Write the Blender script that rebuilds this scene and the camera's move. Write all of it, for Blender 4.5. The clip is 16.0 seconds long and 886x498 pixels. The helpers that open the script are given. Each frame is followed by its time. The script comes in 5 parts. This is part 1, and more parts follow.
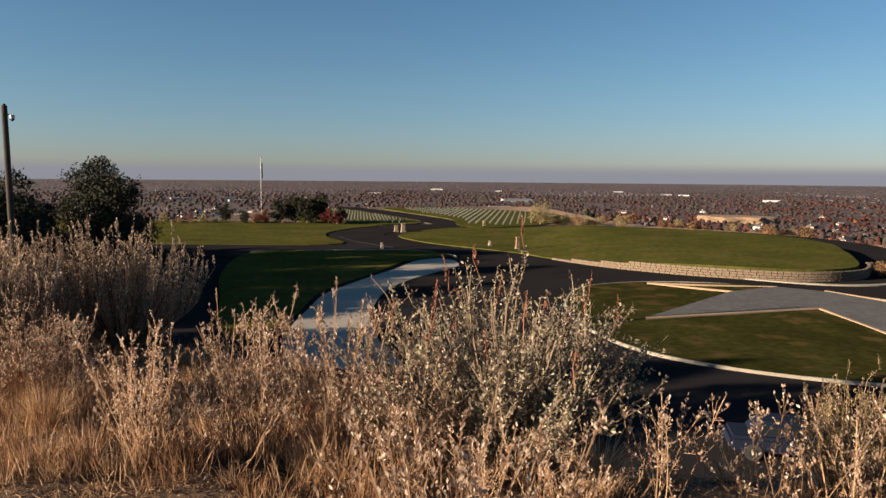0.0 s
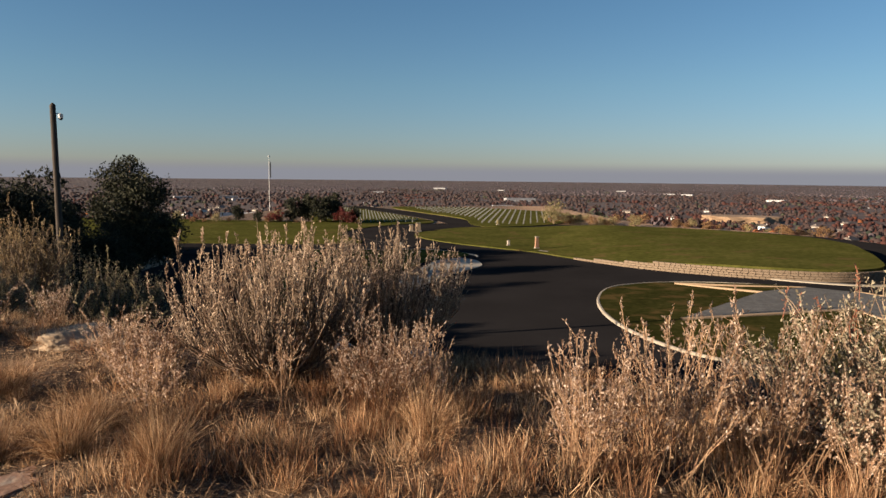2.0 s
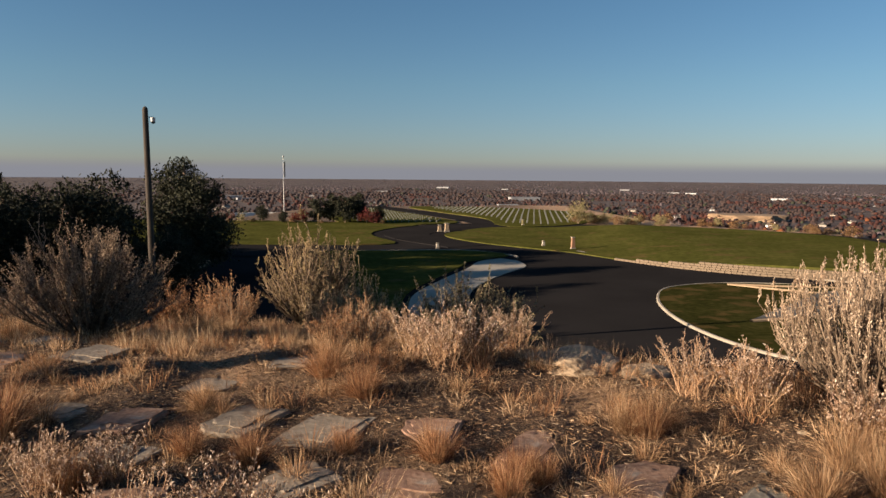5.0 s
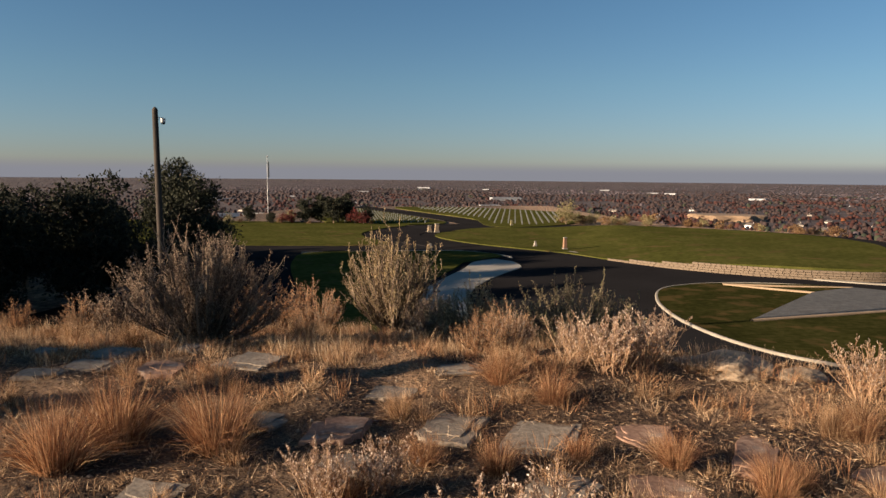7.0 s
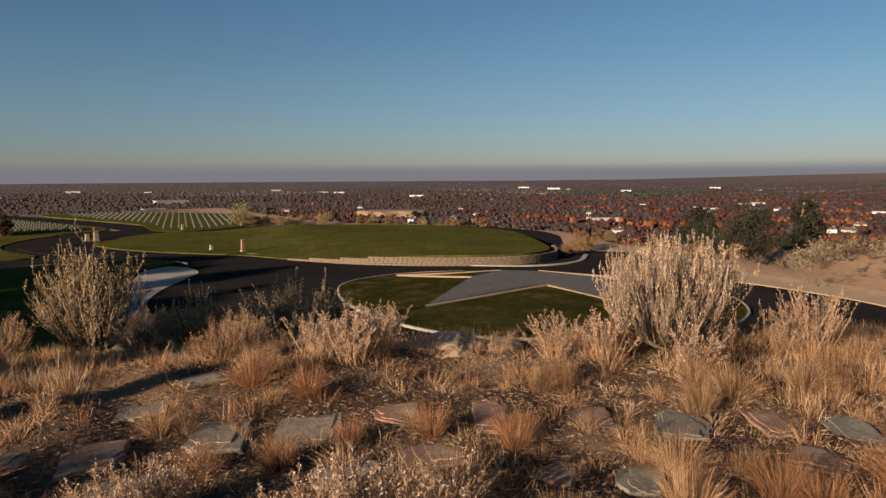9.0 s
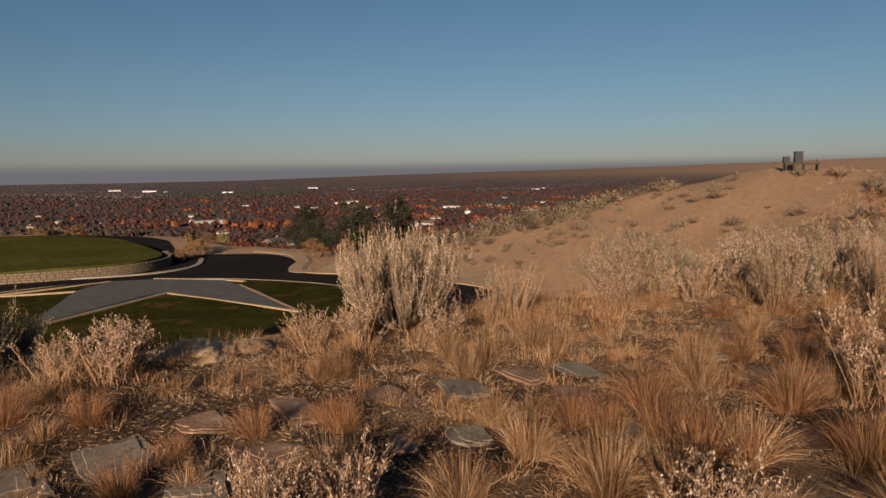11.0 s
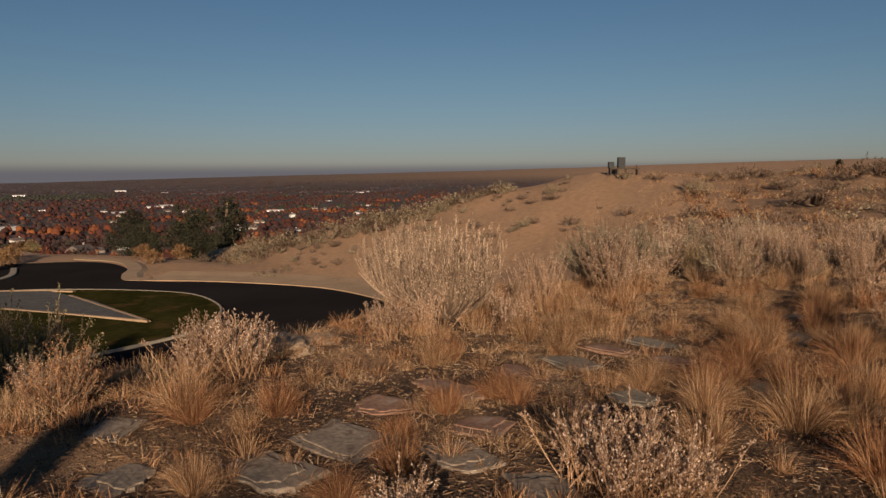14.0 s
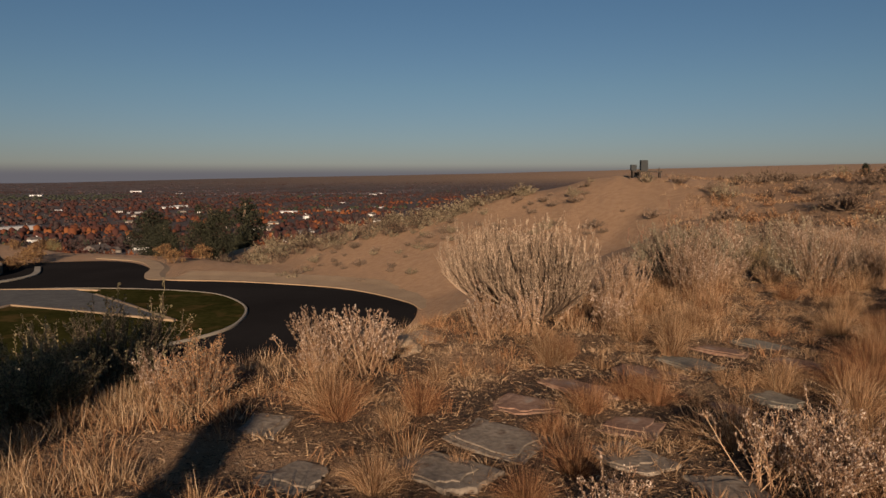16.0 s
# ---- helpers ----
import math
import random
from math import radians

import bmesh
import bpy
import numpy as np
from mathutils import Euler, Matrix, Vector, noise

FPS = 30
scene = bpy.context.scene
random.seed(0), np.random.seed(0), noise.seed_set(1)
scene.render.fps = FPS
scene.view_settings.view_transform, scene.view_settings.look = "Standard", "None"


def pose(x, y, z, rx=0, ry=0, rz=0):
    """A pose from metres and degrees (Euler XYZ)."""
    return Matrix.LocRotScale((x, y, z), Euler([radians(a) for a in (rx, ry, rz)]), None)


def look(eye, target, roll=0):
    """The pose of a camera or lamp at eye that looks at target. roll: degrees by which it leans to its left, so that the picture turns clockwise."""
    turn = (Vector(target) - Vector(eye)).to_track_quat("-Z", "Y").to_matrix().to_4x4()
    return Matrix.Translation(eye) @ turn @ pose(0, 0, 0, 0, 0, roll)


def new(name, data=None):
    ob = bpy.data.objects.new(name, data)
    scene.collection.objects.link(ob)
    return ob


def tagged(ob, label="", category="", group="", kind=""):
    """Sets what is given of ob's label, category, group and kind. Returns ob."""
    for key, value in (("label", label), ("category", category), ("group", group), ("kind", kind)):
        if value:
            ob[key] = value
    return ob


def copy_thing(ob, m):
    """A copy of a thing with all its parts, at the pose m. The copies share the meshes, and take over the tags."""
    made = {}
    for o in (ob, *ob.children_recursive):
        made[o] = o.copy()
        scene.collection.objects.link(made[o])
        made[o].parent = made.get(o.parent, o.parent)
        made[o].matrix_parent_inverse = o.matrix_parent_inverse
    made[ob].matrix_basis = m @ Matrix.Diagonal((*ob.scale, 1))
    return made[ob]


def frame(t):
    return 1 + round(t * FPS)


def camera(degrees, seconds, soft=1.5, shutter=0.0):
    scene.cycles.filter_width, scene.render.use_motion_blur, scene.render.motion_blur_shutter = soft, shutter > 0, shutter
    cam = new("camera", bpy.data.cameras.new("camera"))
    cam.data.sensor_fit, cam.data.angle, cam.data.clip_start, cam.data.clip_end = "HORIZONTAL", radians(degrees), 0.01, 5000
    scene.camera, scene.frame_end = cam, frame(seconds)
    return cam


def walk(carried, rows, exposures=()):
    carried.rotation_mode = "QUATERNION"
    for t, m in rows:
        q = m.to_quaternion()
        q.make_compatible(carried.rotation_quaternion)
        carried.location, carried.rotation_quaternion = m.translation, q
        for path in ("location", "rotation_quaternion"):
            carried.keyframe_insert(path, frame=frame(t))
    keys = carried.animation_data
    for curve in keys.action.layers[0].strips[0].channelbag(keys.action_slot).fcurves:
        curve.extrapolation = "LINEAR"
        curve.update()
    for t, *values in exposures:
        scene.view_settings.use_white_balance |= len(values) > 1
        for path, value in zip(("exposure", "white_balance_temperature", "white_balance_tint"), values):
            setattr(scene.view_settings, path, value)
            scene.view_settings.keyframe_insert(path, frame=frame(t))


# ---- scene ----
cam = camera(62.85, 16.0)
PATH = [
    (0.0, pose(0.000, 0.000, 12.000, 84.300, -0.500, 0.000)),
    (0.5, pose(-0.367, 0.089, 11.981, 84.301, -0.498, 0.029)),
    (1.0, pose(-0.882, -0.062, 11.989, 84.269, -0.518, 0.076)),
    (1.5, pose(-1.695, 0.015, 12.012, 84.244, -0.582, 0.110)),
    (2.0, pose(-2.607, 0.075, 12.026, 84.227, -0.604, 0.152)),
    (2.5, pose(-3.532, 0.133, 12.036, 84.208, -0.568, 0.187)),
    (3.0, pose(-4.436, 0.178, 12.043, 84.189, -0.555, 0.222)),
    (3.5, pose(-5.304, 0.189, 12.064, 84.171, -0.534, 0.220)),
    (4.0, pose(-6.163, 0.180, 12.111, 84.155, -0.567, 0.260)),
    (4.5, pose(-6.971, 0.178, 12.154, 84.153, -0.513, 0.271)),
    (5.0, pose(-7.700, 0.199, 12.195, 84.151, -0.479, 0.303)),
    (7.3, pose(-9.625, 0.175, 12.253, 84.196, -0.545, -2.019)),
    (7.5, pose(-9.701, 0.124, 12.258, 84.242, -0.384, -3.591)),
    (8.0, pose(-9.877, 0.057, 12.270, 84.240, -0.129, -10.841)),
    (8.5, pose(-10.031, -0.008, 12.284, 84.271, 0.009, -18.629)),
    (9.0, pose(-10.184, -0.050, 12.303, 84.232, 0.301, -26.719)),
    (9.5, pose(-10.412, -0.028, 12.307, 84.220, 0.245, -31.302)),
    (10.0, pose(-10.740, 0.094, 12.312, 84.179, 0.404, -38.112)),
    (10.2, pose(-10.893, 0.182, 12.307, 84.164, 0.493, -41.779)),
    (12.3, pose(-12.820, 2.178, 12.253, 83.970, 0.736, -72.010)),
    (12.5, pose(-12.970, 2.420, 12.241, 84.003, 0.679, -71.937)),
    (13.0, pose(-13.151, 2.752, 12.222, 84.089, 0.538, -71.721)),
    (13.5, pose(-13.229, 2.929, 12.212, 84.139, 0.455, -71.470)),
    (14.0, pose(-13.292, 3.129, 12.207, 84.192, 0.366, -71.235)),
    (14.5, pose(-13.364, 3.422, 12.197, 84.251, 0.275, -70.978)),
    (15.0, pose(-13.438, 3.728, 12.162, 84.300, 0.123, -70.757)),
    (15.5, pose(-13.480, 3.980, 12.145, 84.351, 0.068, -70.502)),
    (16.0, pose(-13.512, 4.178, 12.138, 84.388, 0.023, -70.241)),
]
walk(cam, PATH, [(0.0, 1.60, 6550, 10), (5.0, 1.53, 6600, 10), (7.5, 1.42, 6600, 11), (9.0, 1.09, 6750, 12), (10.2, 0.90, 6900, 13), (12.3, 0.48, 7000, 16), (16.0, 0.48, 6950, 16)])

# ---------------------------------------------------------------- light
SUN_TRAVEL, SUN_ELEV = 71.1, 13.9   # degrees clockwise from +y in which the light travels; height of the sun
world = bpy.data.worlds.new("sky")
scene.world = world
world.use_nodes = True
nodes, links = world.node_tree.nodes, world.node_tree.links
sky = nodes.new("ShaderNodeTexSky")
sky.sky_type = 'NISHITA'
sky.sun_disc = False
sky.sun_elevation = radians(SUN_ELEV)
sky.sun_rotation = radians(SUN_TRAVEL + 180)
sky.altitude, sky.air_density, sky.dust_density, sky.ozone_density = 800, 1.0, 0.6, 2.5
nodes["Background"].inputs["Strength"].default_value = 0.0345
co, sep = nodes.new("ShaderNodeTexCoord"), nodes.new("ShaderNodeSeparateXYZ")
tint, grade = nodes.new("ShaderNodeValToRGB"), nodes.new("ShaderNodeMixRGB")
SKY_TINT = [(0.0, (0.78, 0.78, 1.00)), (0.05, (0.78, 0.86, 1.035)), (0.12, (0.78, 0.93, 1.015)), (0.45, (0.62, 0.95, 1.07))]
while len(tint.color_ramp.elements) < len(SKY_TINT):
    tint.color_ramp.elements.new(0.9)
for k, (p, c) in zip(tint.color_ramp.elements, SKY_TINT):
    k.position, k.color = p, (*c, 1)
grade.blend_type, grade.inputs[0].default_value = 'MULTIPLY', 1.0
links.new(co.outputs["Generated"], sep.inputs[0])
links.new(sep.outputs["Z"], tint.inputs[0])
links.new(sky.outputs["Color"], grade.inputs[1])
links.new(tint.outputs[0], grade.inputs[2])
links.new(grade.outputs[0], nodes["Background"].inputs["Color"])

sun = new("sun", bpy.data.lights.new("sun", 'SUN'))
sun.data.energy, sun.data.angle, sun.data.color = 5.0, radians(0.53), (1.0, 0.82, 0.62)
a, e = radians(SUN_TRAVEL), radians(SUN_ELEV)
sun.matrix_world = look((0, 0, 60), (math.sin(a) * math.cos(e), math.cos(a) * math.cos(e), 60 - math.sin(e)))


# ---------------------------------------------------------------- materials
def material(name, rough=0.8, metal=0.0):
    m = bpy.data.materials.new(name)
    m.use_nodes = True
    b = m.node_tree.nodes["Principled BSDF"]
    b.inputs["Roughness"].default_value, b.inputs["Metallic"].default_value = rough, metal
    b.inputs["Specular IOR Level"].default_value = 0.3
    return m, m.node_tree.nodes, m.node_tree.links, b


def ramp(nd, stops):
    r = nd.new("ShaderNodeValToRGB")
    el = r.color_ramp.elements
    while len(el) < len(stops):
        el.new(0.5)
    for k, (p, c) in zip(el, stops):
        k.position, k.color = p, (*c, 1)
    return r


def mottled(name, dark, mid, light, scale, fine, rough=0.85, bump=0.3, dist=0.02, spots=None, island=0.0, metal=0.0):
    """A surface with broad patches and fine grain; island: share of variation from piece to piece."""
    m, nd, ln, b = material(name, rough, metal)
    co = nd.new("ShaderNodeTexCoord")
    n1, n2 = nd.new("ShaderNodeTexNoise"), nd.new("ShaderNodeTexNoise")
    n1.inputs["Scale"].default_value, n1.inputs["Detail"].default_value = scale, 5
    n2.inputs["Scale"].default_value, n2.inputs["Detail"].default_value = fine, 4
    for n in (n1, n2):
        ln.new(co.outputs["Object"], n.inputs["Vector"])
    mix = nd.new("ShaderNodeMath")
    mix.operation = 'MULTIPLY_ADD'
    mix.inputs[1].default_value, mix.inputs[2].default_value = 0.55, 0.0
    ln.new(n2.outputs["Fac"], mix.inputs[0])
    add = nd.new("ShaderNodeMath")
    add.operation = 'MULTIPLY_ADD'
    add.inputs[1].default_value = 0.45
    ln.new(n1.outputs["Fac"], add.inputs[0])
    ln.new(mix.outputs[0], add.inputs[2])
    fac = add.outputs[0]
    if island:
        g = nd.new("ShaderNodeNewGeometry")
        s = nd.new("ShaderNodeMath")
        s.operation = 'MULTIPLY_ADD'
        s.inputs[1].default_value = island
        ln.new(g.outputs["Random Per Island"], s.inputs[0])
        t = nd.new("ShaderNodeMath")
        t.operation = 'MULTIPLY'
        t.inputs[1].default_value = 1 - island
        ln.new(fac, t.inputs[0])
        ln.new(t.outputs[0], s.inputs[2])
        fac = s.outputs[0]
    r = ramp(nd, [(0.28, dark), (0.5, mid), (0.72, light)])
    ln.new(fac, r.inputs[0])
    out = r.outputs[0]
    if spots:
        v = nd.new("ShaderNodeTexNoise")
        v.inputs["Scale"].default_value, v.inputs["Detail"].default_value = spots[1], 6
        ln.new(co.outputs["Object"], v.inputs["Vector"])
        k = ramp(nd, [(spots[2], (0, 0, 0)), (spots[2] + 0.1, (1, 1, 1))])
        ln.new(v.outputs["Fac"], k.inputs[0])
        mx = nd.new("ShaderNodeMixRGB")
        ln.new(k.outputs[0], mx.inputs[0])
        ln.new(out, mx.inputs[1])
        mx.inputs[2].default_value = (*spots[0], 1)
        out = mx.outputs[0]
    ln.new(out, b.inputs["Base Color"])
    if bump:
        bp = nd.new("ShaderNodeBump")
        bp.inputs["Strength"].default_value, bp.inputs["Distance"].default_value = bump, dist
        ln.new(n2.outputs["Fac"], bp.inputs["Height"])
        ln.new(bp.outputs[0], b.inputs["Normal"])
    return m


def leafy(name, stops, rough=0.75, translucent=0.25):
    """Leaves, blades and twigs: each piece its own tone, each plant a little lighter or darker."""
    m, nd, ln, b = material(name, rough)
    g, o = nd.new("ShaderNodeNewGeometry"), nd.new("ShaderNodeObjectInfo")
    r = ramp(nd, stops)
    ln.new(g.outputs["Random Per Island"], r.inputs[0])
    h = nd.new("ShaderNodeHueSaturation")
    v = nd.new("ShaderNodeMapRange")
    v.inputs["To Min"].default_value, v.inputs["To Max"].default_value = 0.8, 1.2
    ln.new(o.outputs["Random"], v.inputs["Value"])
    ln.new(v.outputs[0], h.inputs["Value"])
    ln.new(r.outputs[0], h.inputs["Color"])
    ln.new(h.outputs[0], b.inputs["Base Color"])
    if translucent:
        t = nd.new("ShaderNodeBsdfTranslucent")
        ln.new(h.outputs[0], t.inputs["Color"])
        mx = nd.new("ShaderNodeMixShader")
        mx.inputs[0].default_value = translucent
        ln.new(b.outputs[0], mx.inputs[1])
        ln.new(t.outputs[0], mx.inputs[2])
        ln.new(mx.outputs[0], nd["Material Output"].inputs["Surface"])
    return m


M_EARTH = mottled("dry_earth", (0.16, 0.10, 0.06), (0.22, 0.145, 0.09), (0.28, 0.19, 0.12), 0.05, 0.6, 0.95, 0.6, 0.05)
M_ASPHALT = mottled("asphalt", (0.014, 0.0125, 0.0125), (0.021, 0.019, 0.019), (0.031, 0.028, 0.0275), 0.12, 14.0, 0.95, 0.3, 0.01)
M_ASPHALT.node_tree.nodes["Principled BSDF"].inputs["Specular IOR Level"].default_value = 0.0
M_TURF = mottled("turf", (0.034, 0.035, 0.009), (0.062, 0.061, 0.015), (0.108, 0.094, 0.028), 0.16, 1.3, 0.95, 0.35, 0.06, spots=((0.090, 0.066, 0.024), 0.3, 0.58))
M_TURF.node_tree.nodes["Principled BSDF"].inputs["Specular IOR Level"].default_value = 0.0
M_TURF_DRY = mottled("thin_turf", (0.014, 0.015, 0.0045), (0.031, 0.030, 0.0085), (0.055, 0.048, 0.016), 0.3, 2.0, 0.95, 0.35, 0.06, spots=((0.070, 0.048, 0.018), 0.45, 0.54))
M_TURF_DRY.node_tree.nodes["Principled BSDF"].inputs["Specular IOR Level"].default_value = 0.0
M_CONCRETE = mottled("concrete", (0.20, 0.172, 0.14), (0.27, 0.238, 0.197), (0.335, 0.297, 0.247), 0.25, 8.0, 0.9, 0.2, 0.01)
M_KERB = mottled("kerb_concrete", (0.17, 0.142, 0.11), (0.25, 0.213, 0.167), (0.33, 0.285, 0.23), 0.6, 12.0, 0.9, 0.2, 0.01)
M_GRAVEL = mottled("grey_gravel", (0.042, 0.039, 0.036), (0.080, 0.074, 0.068), (0.14, 0.13, 0.12), 1.2, 6.0, 0.95, 0.8, 0.05)
M_SAND = mottled("sandy_shoulder", (0.21, 0.14, 0.085), (0.30, 0.205, 0.125), (0.38, 0.275, 0.175), 0.5, 7.0, 0.95, 0.4, 0.03)
M_BLOCK = mottled("tan_wall_block", (0.060, 0.042, 0.029), (0.115, 0.082, 0.055), (0.19, 0.14, 0.096), 1.2, 9.0, 0.9, 0.6, 0.02, island=0.45)
M_SLAB = mottled("sandstone_grey", (0.10, 0.078, 0.060), (0.195, 0.155, 0.118), (0.31, 0.25, 0.19), 3.5, 26.0, 0.9, 0.55, 0.012, spots=((0.10, 0.065, 0.045), 5.0, 0.58))
M_SLAB_RED = mottled("sandstone_red", (0.12, 0.066, 0.046), (0.22, 0.125, 0.084), (0.34, 0.235, 0.17), 3.0, 24.0, 0.9, 0.55, 0.012, spots=((0.27, 0.23, 0.19), 4.0, 0.6))
M_SLAB_GREEN = mottled("sandstone_green", (0.09, 0.080, 0.064), (0.165, 0.145, 0.114), (0.26, 0.228, 0.18), 3.2, 26.0, 0.9, 0.55, 0.012, spots=((0.12, 0.08, 0.055), 5.0, 0.62))
M_BOULDER = mottled("tan_boulder", (0.18, 0.125, 0.080), (0.31, 0.225, 0.148), (0.44, 0.335, 0.23), 4.5, 22.0, 0.95, 0.9, 0.03)
M_SAGE = leafy("sage_leaf", [(0.0, (0.105, 0.085, 0.052)), (0.4, (0.23, 0.19, 0.122)), (0.8, (0.37, 0.31, 0.21)), (1.0, (0.54, 0.46, 0.34))], 0.85, 0.28)
M_SAGE_GOLD = leafy("sage_leaf_gold", [(0.0, (0.10, 0.066, 0.033)), (0.45, (0.23, 0.16, 0.080)), (0.8, (0.36, 0.26, 0.14)), (1.0, (0.52, 0.39, 0.23))], 0.85, 0.28)
M_SAGE_TAN = leafy("sage_leaf_tan", [(0.0, (0.13, 0.082, 0.052)), (0.4, (0.30, 0.208, 0.14)), (0.8, (0.46, 0.34, 0.238)), (1.0, (0.64, 0.50, 0.37))], 0.85, 0.28)
M_SAGE_DARK = leafy("sage_leaf_dark", [(0.0, (0.08, 0.052, 0.035)), (0.5, (0.20, 0.138, 0.096)), (1.0, (0.38, 0.275, 0.195))], 0.85, 0.35)
M_FAR_SAGE = leafy("hillside_sage", [(0.0, (0.055, 0.040, 0.024)), (0.5, (0.17, 0.13, 0.080)), (1.0, (0.40, 0.32, 0.21))], 0.9, 0.15)
M_HILL_DARK = leafy("ridge_shrub", [(0.0, (0.030, 0.020, 0.014)), (0.5, (0.085, 0.056, 0.038)), (1.0, (0.19, 0.125, 0.085))], 0.9, 0.15)
M_TWIG = leafy("twig_bark", [(0.0, (0.075, 0.048, 0.032)), (0.6, (0.17, 0.115, 0.076)), (1.0, (0.29, 0.21, 0.145))], 0.9, 0)
M_STALK = leafy("dry_stalk", [(0.0, (0.13, 0.065, 0.035)), (0.5, (0.27, 0.155, 0.085)), (1.0, (0.42, 0.28, 0.17))], 0.8, 0.1)
M_BRACT = leafy("pale_bract", [(0.0, (0.16, 0.088, 0.054)), (0.4, (0.34, 0.225, 0.155)), (0.8, (0.52, 0.385, 0.285)), (1.0, (0.74, 0.61, 0.49))], 0.8, 0.4)
M_RUST = leafy("rust_seed", [(0.0, (0.16, 0.055, 0.03)), (0.6, (0.30, 0.12, 0.07)), (1.0, (0.42, 0.20, 0.12))], 0.8, 0.3)
M_STRAW = leafy("straw", [(0.0, (0.14, 0.075, 0.036)), (0.35, (0.33, 0.20, 0.105)), (0.7, (0.53, 0.345, 0.20)), (1.0, (0.70, 0.51, 0.33))], 0.8, 0.35)
M_STRAW_RED = leafy("straw_red", [(0.0, (0.15, 0.060, 0.028)), (0.4, (0.31, 0.145, 0.066)), (0.8, (0.45, 0.245, 0.12)), (1.0, (0.57, 0.37, 0.205))], 0.8, 0.3)
M_RUSTY = leafy("rusty_stalk", [(0.0, (0.075, 0.032, 0.015)), (0.4, (0.20, 0.095, 0.045)), (0.8, (0.36, 0.195, 0.098)), (1.0, (0.55, 0.36, 0.21))], 0.85, 0.25)
M_LITTER = leafy("litter", [(0.0, (0.035, 0.020, 0.013)), (0.35, (0.11, 0.062, 0.036)), (0.7, (0.24, 0.145, 0.082)), (0.92, (0.40, 0.275, 0.17)), (1.0, (0.56, 0.43, 0.30))], 0.9, 0.1)
M_TUFT = leafy("tuft_blade", [(0.0, (0.060, 0.026, 0.012)), (0.3, (0.17, 0.083, 0.038)), (0.65, (0.39, 0.225, 0.115)), (0.9, (0.58, 0.385, 0.22)), (1.0, (0.72, 0.53, 0.34))], 0.8, 0.3)
M_TUFT_RED = leafy("red_tuft_blade", [(0.0, (0.060, 0.022, 0.011)), (0.35, (0.17, 0.070, 0.032)), (0.7, (0.34, 0.165, 0.076)), (1.0, (0.52, 0.32, 0.17))], 0.8, 0.3)
M_SAGE_OLIVE = leafy("sage_leaf_olive", [(0.0, (0.065, 0.050, 0.025)), (0.45, (0.17, 0.138, 0.073)), (0.8, (0.29, 0.24, 0.135)), (1.0, (0.45, 0.33, 0.18))], 0.85, 0.35)
M_PINE = leafy("dark_needles", [(0.0, (0.013, 0.014, 0.008)), (0.6, (0.025, 0.026, 0.014)), (1.0, (0.050, 0.048, 0.025))], 0.95, 0.1)
M_AUTUMN = leafy("autumn_leaves", [(0.0, (0.07, 0.035, 0.018)), (0.5, (0.17, 0.09, 0.04)), (1.0, (0.30, 0.18, 0.08))], 0.85, 0.2)
M_REDLEAF = leafy("red_leaves", [(0.0, (0.055, 0.012, 0.010)), (0.6, (0.12, 0.022, 0.018)), (1.0, (0.20, 0.045, 0.03))], 0.85, 0.2)
M_WILLOW = leafy("yellow_leaves", [(0.0, (0.12, 0.095, 0.04)), (0.6, (0.22, 0.18, 0.085)), (1.0, (0.34, 0.28, 0.14))], 0.85, 0.2)
M_WOOD = mottled("weathered_wood", (0.026, 0.019, 0.014), (0.046, 0.035, 0.027), (0.078, 0.06, 0.046), 1.5, 30.0, 0.9, 0.5, 0.01)
M_BRICK = mottled("pillar_brick", (0.16, 0.085, 0.05), (0.25, 0.14, 0.085), (0.33, 0.20, 0.13), 4, 25, 0.9, 0.4, 0.01)
M_WHITE = mottled("white_paint", (0.50, 0.48, 0.45), (0.60, 0.58, 0.55), (0.70, 0.68, 0.65), 0.5, 6, 0.7, 0.05, 0.01)
M_MARBLE = mottled("marble", (0.11, 0.11, 0.098), (0.15, 0.148, 0.134), (0.20, 0.196, 0.18), 2, 9, 0.6, 0.05, 0.01)
M_ROOF = mottled("roof_shingle", (0.06, 0.05, 0.045), (0.11, 0.09, 0.08), (0.17, 0.14, 0.12), 0.6, 6, 0.9, 0.3, 0.03)
M_WALLTAN = mottled("house_siding", (0.30, 0.25, 0.20), (0.40, 0.34, 0.28), (0.52, 0.46, 0.39), 0.3, 5, 0.8, 0.1, 0.01)
M_STEEL = mottled("galvanised_steel", (0.30, 0.30, 0.30), (0.42, 0.42, 0.42), (0.52, 0.52, 0.52), 2, 18, 0.45, 0.05, 0.005, metal=0.7)
M_BLACK = mottled("dark_plastic", (0.02, 0.02, 0.022), (0.035, 0.035, 0.037), (0.05, 0.05, 0.052), 3, 20, 0.5, 0.05, 0.005)
M_CARPAINT = mottled("blue_car_paint", (0.006, 0.009, 0.018), (0.008, 0.012, 0.024), (0.010, 0.016, 0.030), 1.0, 9, 0.8, 0.0)
M_GLASS = mottled("dark_glass", (0.010, 0.012, 0.014), (0.014, 0.016, 0.018), (0.018, 0.02, 0.022), 1, 8, 0.3, 0.0)
M_DARKGREY = mottled("grey_panel", (0.014, 0.016, 0.017), (0.020, 0.023, 0.024), (0.03, 0.033, 0.034), 1, 8, 0.7, 0.1)
M_SHED = mottled("dull_metal_cladding", (0.18, 0.175, 0.18), (0.27, 0.265, 0.27), (0.36, 0.35, 0.35), 0.05, 1.5, 0.7, 0.05, 0.02)
